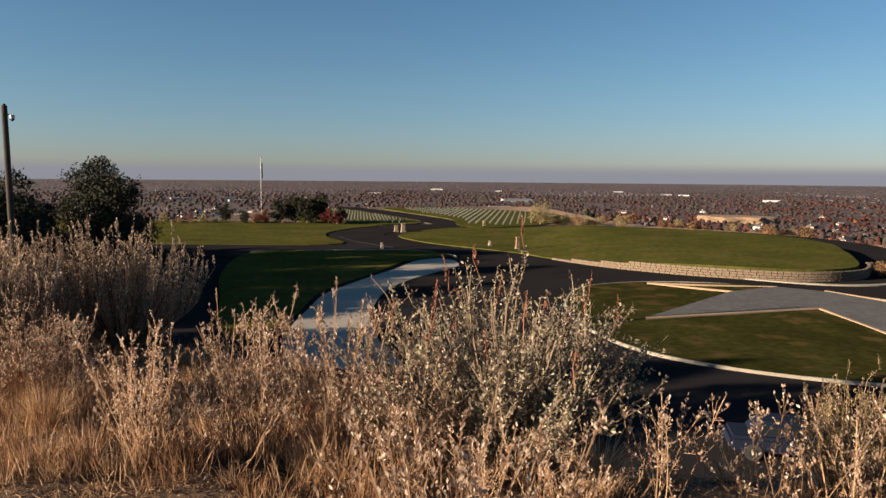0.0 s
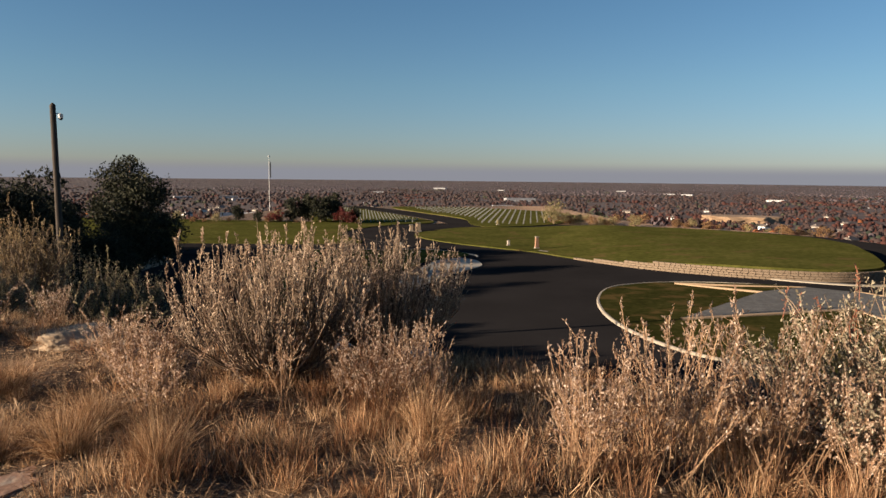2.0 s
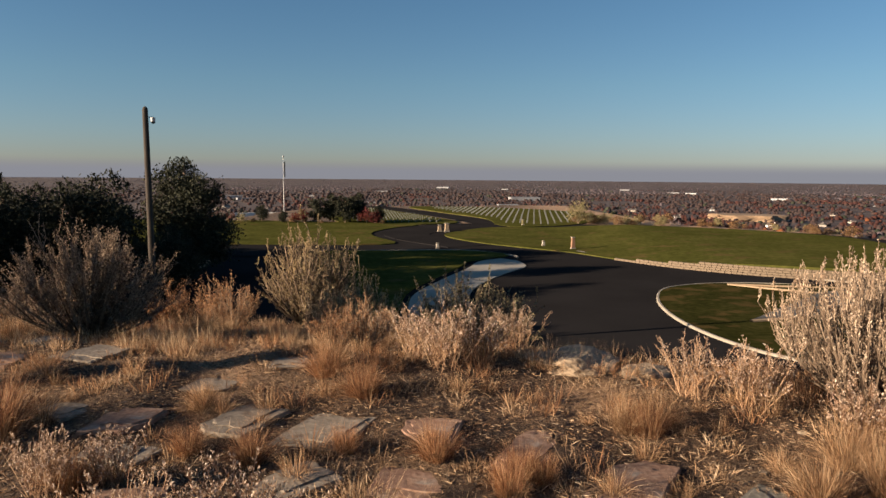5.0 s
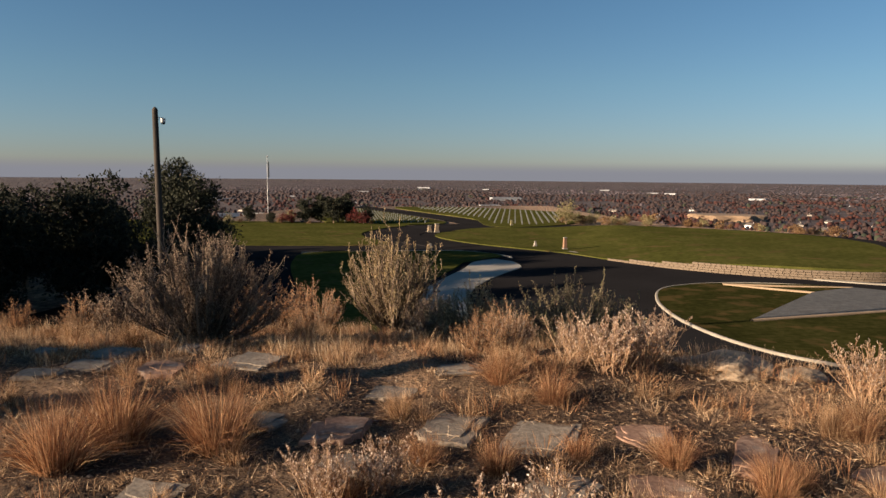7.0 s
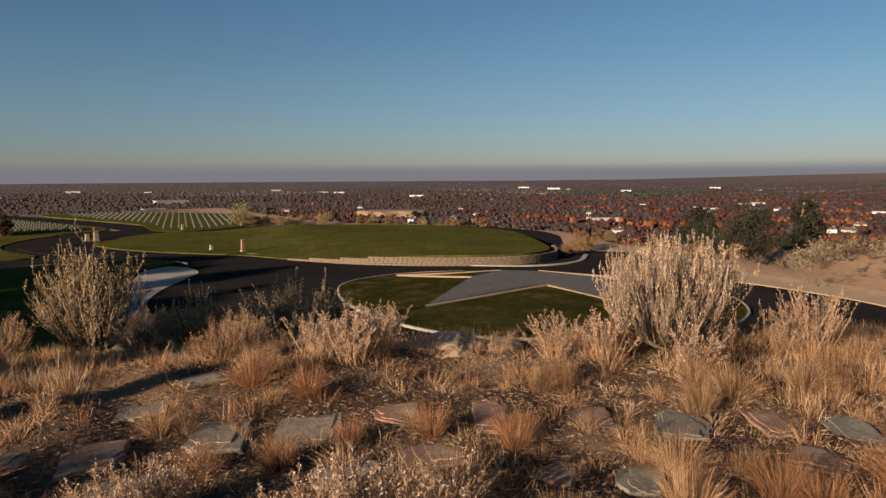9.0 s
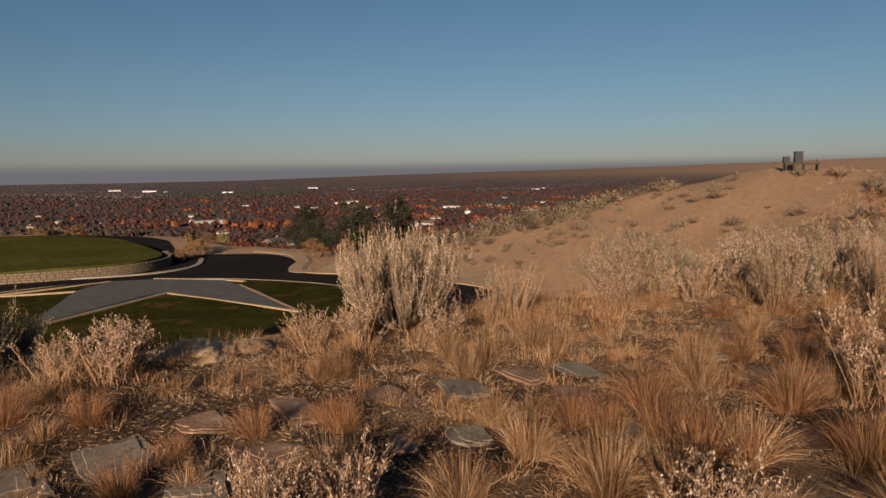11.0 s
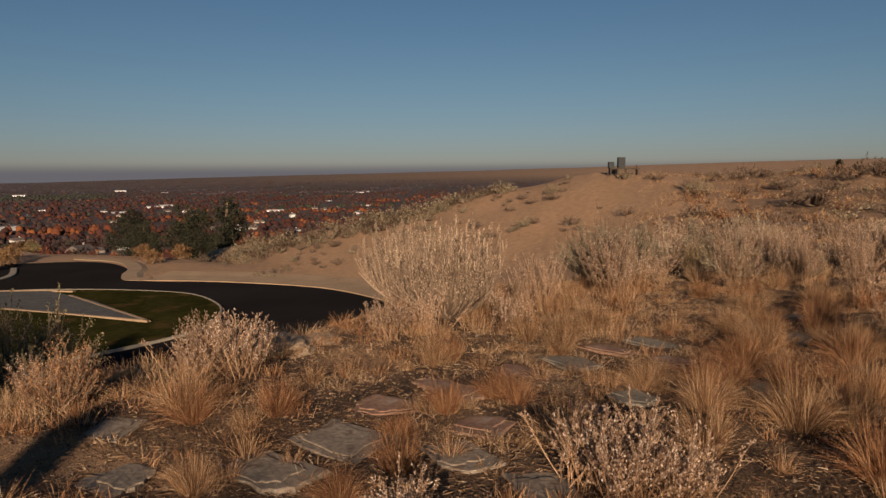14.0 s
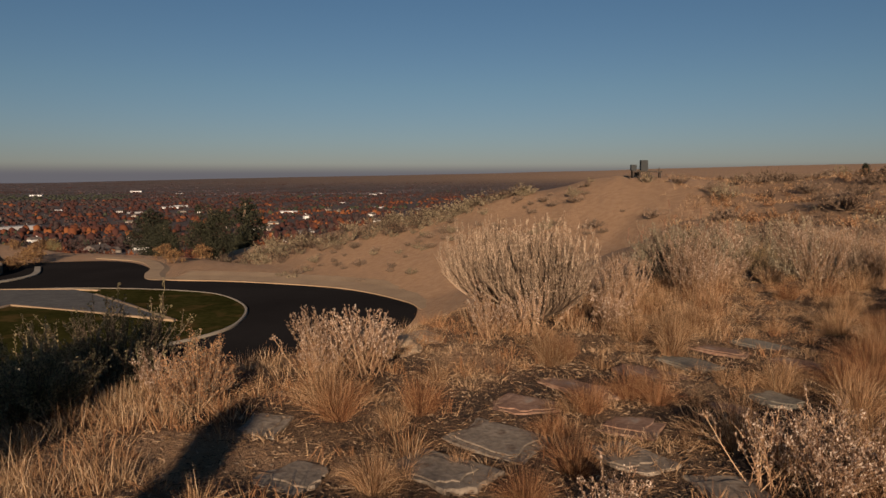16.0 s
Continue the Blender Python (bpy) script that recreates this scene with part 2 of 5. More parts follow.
M_CLOD = leafy("clods", [(0.0, (0.05, 0.035, 0.025)), (0.5, (0.14, 0.10, 0.07)), (1.0, (0.30, 0.235, 0.17))], 0.95, 0)
M_CARPAINT.node_tree.nodes["Principled BSDF"].inputs["Specular IOR Level"].default_value = 0.1


# ---------------------------------------------------------------- terrain
RIM_X = [-900, -60, -30, -13, -9.5, -8.2, -6.9, -5.3, -3, -0.6, 1.0, 3, 6.5, 12, 30, 50, 66, 78, 92, 120, 250, 900]
RIM_Y = [20, 18, 14, 12.5, 12, 10.0, 8.2, 7.2, 6.9, 5.5, 4.1, 3.9, 4.6, 5, 3, 2, 6, 15, 38, 62, 80, 120]
TOE_X = [-900, -60, -40, -10, 0, 12, 30, 41, 50, 57, 60, 66, 85, 120, 250, 900]
TOE_Y = [80, 60, 48, 36, 28, 24, 23.5, 25, 30, 38, 48, 65, 82, 100, 130, 220]
CREST_X = [-900, -60, -15, -2, 3, 12, 30, 50, 66, 78, 100, 150, 300, 900]
CREST_Z = [14, 11, 10.22, 10.26, 10.05, 9.6, 9.0, 9.2, 10.4, 11.5, 11.8, 11.6, 8, -14]
FOOT_A = [-180, 34, 42, 52, 62, 72, 84, 96, 106, 140, 180]   # bearing from the plateau and rise of the far foothills
FOOT_H = [0, 0, 5, 26, 43, 58, 80, 102, 116, 70, 0]
TERRACE = [(-900, -900), (-900, 168), (-62, 170), (-50, 245), (36, 280), (44, 176), (66, 150), (77, 120), (68, 92), (70, 78), (66, 60), (62, 40), (62, -900)]


def outside(x, y, poly):
    """Distance outside a polygon, 0 within it."""
    best, inside = np.full(x.shape, 1e9), np.zeros(x.shape, bool)
    for (ax, ay), (bx, by) in zip(poly, poly[1:] + poly[:1]):
        dx, dy = bx - ax, by - ay
        k = np.clip(((x - ax) * dx + (y - ay) * dy) / (dx * dx + dy * dy), 0, 1)
        best = np.minimum(best, np.hypot(x - ax - k * dx, y - ay - k * dy))
        if dy:
            inside ^= ((ay > y) != (by > y)) & (x < ax + (y - ay) / dy * dx)
    return np.where(inside, 0.0, best)


def ease(v, a, b):
    v = np.clip((v - a) / (b - a), 0, 1)
    return v * v * (3 - 2 * v)


def wave(x, y, s, seed):
    """Smooth pseudo-random bumps of about s metres, -1 to 1."""
    r = np.random.RandomState(seed)
    z = np.zeros(np.shape(x))
    for _ in range(6):
        a, f, p = r.uniform(0, 6.28), r.uniform(0.6, 1.6) * 6.28 / s, r.uniform(0, 6.28)
        z = z + np.sin((x * np.cos(a) + y * np.sin(a)) * f + p)
    return z / 3.5


def height(x, y):
    x, y = np.asarray(x, float), np.asarray(y, float)
    r = np.hypot(x, y)
    base = 1.15 - 40 * (1 - np.exp(-outside(x, y, TERRACE) / 140)) + 17 * ease(r, 1800, 4800)
    rim, toe, crest = np.interp(x, RIM_X, RIM_Y), np.interp(x, TOE_X, TOE_Y), np.interp(x, CREST_X, CREST_Z)
    t = np.clip((y - rim) / (toe - rim), 0, 1)
    t = 1 - (1 - t) ** (2.1 - 1.1 * ease(x, 14, 45))
    t = np.where(t < 0.12, t * t / 0.24, t - 0.06) / 0.94
    crest = crest + (0.13 * np.exp(-((y - 7.2) / 1.1) ** 2) * ease(-x, 6, 8) - 0.15 * np.clip(y - 8, 0, 8)) * (1 - ease(x, 0, 20))
    crest = crest + 0.055 * np.clip(-14 - y, 0, 300) * ease(x, 30, 200)
    z = crest + (base - crest) * t
    # sandy spur: an even face that climbs to a crest at x = 86 and falls away behind it
    spur = 6.62 + 0.23 * (np.minimum(x, 86) - 63.2) - 0.2 * (np.maximum(y, -14) - 19.3) - 0.22 * np.maximum(x - 86, 0) * ease(y, 12, 24)
    spur = np.maximum(np.minimum(spur, crest), base)
    z = z + (spur - z) * ease(x, 40, 54)
    far = ease(np.hypot(x + 6, y - 4), 14, 60) * (1 - t)
    hill = ease(t, 0, 0.08) * (1 - ease(t, 0.85, 1.0))
    z = z + (base - z) * ease(r, 500, 1300)
    # foothills behind the town, higher towards the east
    bearing = np.degrees(np.arctan2(x + 12, y - 3))
    z = z + np.interp(bearing, FOOT_A, FOOT_H) * ease(r, 2300, 4500) * (1 + 0.05 * wave(x, y, 900, 12))
    z = z + 0.75 * np.exp(-((x - 77.7) ** 2 + (y - 11.2) ** 2) / 120)
    z = z + 0.04 * wave(x, y, 1.3, 3) * (1 - t) + 0.55 * wave(x, y, 22, 5) * far + 0.25 * wave(x, y, 9, 7) * hill
    return z


# ---------------------------------------------------------------- mesh tools
def mesh(name, verts, faces, *mats, smooth=False):
    me = bpy.data.meshes.new(name)
    me.from_pydata([tuple(v) for v in np.asarray(verts, float).tolist()], [], faces)
    for m in mats:
        me.materials.append(m)
    if smooth:
        me.polygons.foreach_set("use_smooth", [True] * len(me.polygons))
    me.update()
    return me


def part(name, me, parent=None, label=""):
    ob = new(name, me)
    ob.parent = parent
    return tagged(ob, label)


def thing(name, label, category, group="", at=None):
    ob = new(name)
    if at is not None:
        ob.matrix_basis = at
    return tagged(ob, label, category, group)


def bm_mesh(name, bm, *mats):
    me = bpy.data.meshes.new(name)
    bm.to_mesh(me)
    bm.free()
    for m in mats:
        me.materials.append(m)
    return me


def box(sx, sy, sz, at=(0, 0, 0), bevel=0.0, bm=None):
    """A box that stands on at, with bevelled edges."""
    own = bm or bmesh.new()
    r = bmesh.ops.create_cube(own, size=1, matrix=Matrix.Translation((at[0], at[1], at[2] + sz / 2)) @ Matrix.Diagonal((sx, sy, sz, 1)))
    if bevel:
        ed = list({e for v in r["verts"] for e in v.link_edges})
        bmesh.ops.bevel(own, geom=ed, offset=bevel, segments=2, affect='EDGES')
    return own


def rod(r1, r2, h, at=(0, 0, 0), n=12, bm=None):
    own = bm or bmesh.new()
    bmesh.ops.create_cone(own, cap_ends=True, segments=n, radius1=r1, radius2=r2, depth=h, matrix=Matrix.Translation((at[0], at[1], at[2] + h / 2)))
    return own


def curve(pts, n=6, closed=True):
    """Catmull-Rom through the points."""
    p = np.asarray(pts, float)
    out = []
    m = len(p)
    for i in range(m if closed else m - 1):
        a, b, c, d = (p[(i + k) % m] if closed else p[min(max(i + k, 0), m - 1)] for k in (-1, 0, 1, 2))
        for j in range(n):
            t = j / n
            out.append(0.5 * (2 * b + (c - a) * t + (2 * a - 5 * b + 4 * c - d) * t * t + (3 * b - a - 3 * c + d) * t ** 3))
    if not closed:
        out.append(p[-1])
    return np.array(out)


def sweep(path, profile, closed=False):
    """Verts and faces of a profile (offset to the left, height) carried along a level path (x, y, z)."""
    p = np.asarray(path, float)
    d = (np.roll(p, -1, 0) - np.roll(p, 1, 0)) if closed else np.gradient(p, axis=0)
    d[:, 2] = 0
    d /= np.linalg.norm(d, axis=1)[:, None] + 1e-9
    left = np.stack([-d[:, 1], d[:, 0]], 1)
    n, k = len(p), len(profile)
    v = np.zeros((n, k, 3))
    for j, (o, z) in enumerate(profile):
        v[:, j, :2], v[:, j, 2] = p[:, :2] + left * o, p[:, 2] + z
    f = []
    for i in range(n if closed else n - 1):
        for j in range(k - 1):
            a, b = i * k + j, ((i + 1) % n) * k + j
            f.append((a, b, b + 1, a + 1))
    return v.reshape(-1, 3), f


def fan(poly, zf, rings=10, skirt=0.4):
    """A star-shaped sheet with its surface at zf(x, y) and a skirt down its edge."""
    p = np.asarray(poly, float)
    c = p.mean(0)
    n = len(p)
    v = [(c[0], c[1])]
    for k in range(1, rings + 1):
        v += [tuple(c + (q - c) * k / rings) for q in p]
    v = np.array(v)
    z = zf(v[:, 0], v[:, 1])
    v3 = np.column_stack([v, z])
    edge = v3[-n:].copy()
    edge[:, 2] -= skirt
    v3 = np.vstack([v3, edge])
    f = [(0, 1 + i, 1 + (i + 1) % n) for i in range(n)]
    for k in range(rings):
        a, b = 1 + k * n, 1 + (k + 1) * n
        f += [(a + i, b + i, b + (i + 1) % n, a + (i + 1) % n) for i in range(n)]
    return v3, f


def ground_z(x, y):
    return float(height(x, y))


# ---------------------------------------------------------------- plants
def ribbons(base, tip, bend, width, rs):
    """Blades as tapered two-piece ribbons. base, tip, bend: (n, 3); returns verts, faces."""
    n = len(base)
    side = np.cross(tip - base, rs.normal(size=(n, 3)))
    side /= np.linalg.norm(side, axis=1)[:, None] + 1e-9
    w = np.broadcast_to(np.asarray(width, float).reshape(-1, 1), (n, 1)) * side / 2
    mid = (base + tip) / 2 + bend
    v = np.stack([base - w, base + w, mid - w * 0.8, mid + w * 0.8, tip], 1).reshape(-1, 3)
    o = np.arange(n) * 5
    f = np.stack([o, o + 1, o + 3, o + 2], 1).tolist() + np.stack([o + 2, o + 3, o + 4], 1).tolist()
    return v, f


def leaves(at, size, rs, up=0.0):
    """Small folded diamonds at the points, each its own piece; up pulls them upright."""
    n = len(at)
    d = rs.normal(size=(n, 3))
    d[:, 2] += up
    d /= np.linalg.norm(d, axis=1)[:, None]
    s = np.cross(d, rs.normal(size=(n, 3)))
    s /= np.linalg.norm(s, axis=1)[:, None] + 1e-9
    L = (np.asarray(size) * rs.uniform(0.6, 1.35, n))[:, None]
    v = np.stack([at, at + d * L * 0.5 + s * L * 0.24, at + d * L, at + d * L * 0.5 - s * L * 0.24], 1).reshape(-1, 3)
    o = np.arange(n) * 4
    return v, np.stack([o, o + 1, o + 2, o + 3], 1).tolist()


def tubes(paths, r0, r1):
    """Three-sided tapering tubes along paths (n, k, 3)."""
    n, k, _ = paths.shape
    d = np.gradient(paths, axis=1)
    d /= np.linalg.norm(d, axis=2)[..., None] + 1e-9
    u = np.cross(d, np.array([0.31, 0.95, 0.05]))
    u /= np.linalg.norm(u, axis=2)[..., None] + 1e-9
    w = np.cross(d, u)
    r = (np.asarray(r0).reshape(-1, 1) * (1 - np.linspace(0, 1, k)) + np.asarray(r1).reshape(-1, 1) * np.linspace(0, 1, k))[..., None]
    ring = np.stack([paths + r * (u * math.cos(a) + w * math.sin(a)) for a in (0, 2.094, 4.189)], 2)
    v = ring.reshape(-1, 3)
    i = np.arange(n)[:, None, None] * k * 3 + np.arange(k - 1)[None, :, None] * 3 + np.arange(3)[None, None, :]
    j = np.arange(n)[:, None, None] * k * 3 + np.arange(k - 1)[None, :, None] * 3 + (np.arange(3)[None, None, :] + 1) % 3
    return v, np.stack([i, j, j + 3, i + 3], -1).reshape(-1, 4).tolist()


def stems(n, R, H, rs, k=6, flare=0.75, curl=0.3, dome=True):
    """Curved stems that rise from one crown and spread to radius R and height about H."""
    az = rs.uniform(0, 6.283, n)
    out = np.sqrt(rs.uniform(0.0, 1, n)) * R
    hh = H * np.sqrt(np.clip(1 - (out / (R * 1.12)) ** 2, 0.12, 1)) * rs.uniform(0.72, 1.05, n)
    if not dome:
        hh = H * rs.uniform(0.5, 1.1, n)
    t = np.linspace(0, 1, k)
    rad = out[:, None] * (t ** flare)[None]
    p = np.stack([np.cos(az)[:, None] * rad, np.sin(az)[:, None] * rad, hh[:, None] * (t ** (1 + curl))[None]], 2)
    p[:, 1:] += rs.normal(scale=0.018 * H, size=(n, k - 1, 3)).cumsum(1) * 0.6
    p[:, 0, :2] += rs.normal(scale=0.05 * R, size=(n, 2))
    return p


def sagebrush_meshes(seed, R, H, n, twigs, per, leaf, spike=0.0, spikes=0, fine=True, upright=False):
    """Woody branches, leafy twigs and, on some, upright seed spikes."""
    rs = np.random.RandomState(seed)
    main = stems(n, R, H * 0.86, rs)
    v1, f1 = tubes(main, 0.012 * H, 0.004 * H)
    i = np.repeat(np.arange(n), twigs)
    m = len(i)
    s = rs.uniform(0.25 if upright else 0.15, 1.0, m)
    k = s * (main.shape[1] - 1.001)
    a = k.astype(int)
    start = main[i, a] + (main[i, a + 1] - main[i, a]) * (k - a)[:, None]
    d = main[i, -1] - main[i, 0]
    d /= np.linalg.norm(d, axis=1)[:, None]
    d = d * 0.7 + rs.normal(scale=0.2, size=(m, 3)) + np.array([0, 0, 1.2]) if upright else d + rs.normal(scale=0.42, size=(m, 3)) + np.array([0, 0, 0.55])
    d /= np.linalg.norm(d, axis=1)[:, None]
    ln = H * (rs.uniform(0.2, 0.36, m) if upright else rs.uniform(0.13, 0.27, m))[:, None]
    tw = np.stack([start, start + d * ln * 0.5 + rs.normal(scale=0.012 * H, size=(m, 3)), start + d * ln + np.array([0, 0, 0.02])], 1)
    v2, f2 = tubes(tw, 0.0035 * H, 0.0015 * H)
    wood = (np.vstack([v1, v2]), f1 + [tuple(q + len(v1) for q in f) for f in f2]) if fine else (v1, f1)
    j = np.repeat(np.arange(m), per)
    t = rs.uniform(0.1, 1.0, len(j))[:, None]
    at = tw[j, 0] * (1 - t) ** 2 + tw[j, 1] * 2 * t * (1 - t) + tw[j, 2] * t * t + rs.normal(scale=(0.006 if upright else 0.010) * H, size=(len(j), 3))
    at[:, 2] = np.maximum(at[:, 2], 0.03)
    fol = leaves(at, leaf, rs, 2.2 if upright else 0.9)
    out = [wood, fol]
    if spikes:
        pick = rs.choice(np.where(tw[:, 2, 2] > 0.55 * H)[0], spikes)
        b = tw[pick, 2]
        top = b + np.column_stack([rs.normal(scale=0.10, size=(spikes, 2)) * spike, spike * rs.uniform(0.5, 1.1, spikes)])
        sp = np.stack([b, (b + top) / 2 + rs.normal(scale=0.01, size=b.shape), top], 1)
        v3, f3 = tubes(sp, 0.003, 0.0015)
        q = np.repeat(np.arange(spikes), 24)
        u = rs.uniform(0.25, 1, len(q))[:, None]
        pa = sp[q, 0] * (1 - u) + sp[q, 2] * u + rs.normal(scale=0.006, size=(len(q), 3)) * (1.3 - u)
        v4, f4 = leaves(pa, 0.020, rs, 2.2)
        out.append((np.vstack([v3, v4]), f3 + [tuple(x + len(v3) for x in f) for f in f4]))
    return out


def buckwheat_meshes(seed, R, H, n, sprigs=12, heads=5, bract=0.030):
    """Thin dry stalks that carry loose heads of papery bracts."""
    rs = np.random.RandomState(seed)
    st = stems(n, R, H, rs, k=5, flare=1.0, curl=0.0, dome=False)
    q, w = rs.uniform(0, 6.283, n), 0.5 * R * np.sqrt(rs.uniform(0, 1, n))
    st[:, :, 0] += (np.cos(q) * w)[:, None]
    st[:, :, 1] += (np.sin(q) * w)[:, None]
    v1, f1 = tubes(st, 0.0042, 0.0022)
    i = np.repeat(np.arange(n), sprigs)
    t = 1 - 0.55 * rs.uniform(0, 1, len(i)) ** 1.2
    k = np.clip(t, 0, 0.999) * (st.shape[1] - 1)
    a = k.astype(int)
    at = st[i, a] + (st[i, a + 1] - st[i, a]) * (k - a)[:, None]
    d = st[i, -1] - st[i, -2]
    d = d / (np.linalg.norm(d, axis=1)[:, None] + 1e-9) + rs.normal(scale=0.42, size=(len(i), 3))
    tip = at + d * (rs.uniform(0.05, 0.15, len(i)) * (1.5 - t))[:, None]
    v0, f0 = tubes(np.stack([at, tip], 1), 0.0018, 0.001)
    f1 = f1 + [tuple(x + len(v1) for x in f) for f in f0]
    v1 = np.vstack([v1, v0])
    j = np.repeat(np.arange(len(i)), heads)
    u = rs.uniform(0.3, 1.05, len(j))[:, None]
    v2, f2 = leaves(at[j] * (1 - u) + tip[j] * u + rs.normal(scale=0.004, size=(len(j), 3)), bract * 0.8, rs, 2.0)
    j = rs.randint(0, n, n * 5)
    tl = rs.uniform(0.05, 0.55, len(j)) * (st.shape[1] - 1)
    b = tl.astype(int)
    at2 = st[j, b] + (st[j, b + 1] - st[j, b]) * (tl - b)[:, None]
    v3, f3 = leaves(at2, 0.022, rs, 1.0)
    return (np.vstack([v1, v3]), f1 + [tuple(q + len(v1) for q in f) for f in f3]), (v2, f2)


def tuft_mesh(seed, n, R, H, width=0.006):
    rs = np.random.RandomState(seed)
    az, lean = rs.uniform(0, 6.283, n), rs.beta(1.5, 1.3, n)
    lean = lean * (0.8 + 0.35 * np.sin(az * 2 + seed)) + 0.1 * np.cos(az - seed)
    ln = H * rs.uniform(0.35, 1.15, n) ** 0.8
    b = np.column_stack([np.cos(az) * 0.34 * R * rs.uniform(0, 1, n), np.sin(az) * 0.34 * R * rs.uniform(0, 1, n), np.full(n, -0.01)])
    o = np.column_stack([np.cos(az), np.sin(az), np.zeros(n)])
    tip = b + o * (lean * R * 1.15)[:, None] + np.column_stack([np.zeros(n), np.zeros(n), ln * (1 - 0.55 * lean)])
    tip += rs.normal(scale=0.11 * H, size=(n, 3))
    bend = np.column_stack([np.zeros(n), np.zeros(n), ln * 0.13 * lean]) - o * (lean * R * 0.12)[:, None]
    return ribbons(b, tip, bend, width, rs)


def crown_mesh(seed, lobes, n, size, rs=None):
    """Foliage as clusters of small leaves over lobes (x, y, z, rx, rz), with gaps."""
    rs = np.random.RandomState(seed)
    pts = []
    w = np.array([l[3] * l[3] * l[4] ** 0.5 for l in lobes])
    for l, k in zip(lobes, (n * w / w.sum()).astype(int)):
        c = max(3, k // 20)
        d = rs.normal(size=(c, 3))
        d /= np.linalg.norm(d, axis=1)[:, None]
        d *= rs.uniform(0.35, 1.08, (c, 1)) ** 0.5
        cen = np.array(l[:3]) + d * np.array([l[3], l[3], l[4]])
        spread = 0.16 * l[3]
        pts.append(np.repeat(cen, k // c, 0) + rs.normal(scale=spread, size=(c * (k // c), 3)) * np.array([1, 1, 0.7]))
    at = np.vstack(pts)
    at[:, 2] = np.maximum(at[:, 2], 0.05)
    return leaves(at, size, rs, 0.3)


def trunk_mesh(seed, H, r, lobes, crown_base=0.2):
    rs = np.random.RandomState(seed)
    k = 7
    t = np.linspace(0, 1, k)
    main = np.zeros((1, k, 3))
    main[0, :, 2] = t * H * 0.9 - 0.2
    main[0, 1:, :2] += rs.normal(scale=0.03 * H, size=(k - 1, 2)).cumsum(0) * 0.3
    v1, f1 = tubes(main, r, r * 0.25)
    br = []
    for l in lobes:
        zb = max(0.15 * H, l[2] - l[4] * 0.6)
        s = np.array([0, 0, min(zb, H * 0.8)])
        e = np.array(l[:3])
        br.append(np.stack([s, s * 0.5 + e * 0.5 + np.array([0, 0, 0.05 * H]), e]))
    v2, f2 = tubes(np.array(br), r * 0.4, r * 0.08)
    return np.vstack([v1, v2]), f1 + [tuple(q + len(v1) for q in f) for f in f2]


def place(x, y, scale=1.0, turn=0.0, dz=0.0):
    return pose(x, y, ground_z(x, y) + dz, 0, 0, turn) @ Matrix.Scale(scale, 4)


def copy_at(ob, x, y, scale, turn, dz=0.0):
    """Another of a plant: its parts on the same meshes, at another size and turn."""
    c = copy_thing(ob, Matrix.Identity(4))
    c.matrix_basis = place(x, y, scale, turn, dz)
    return c


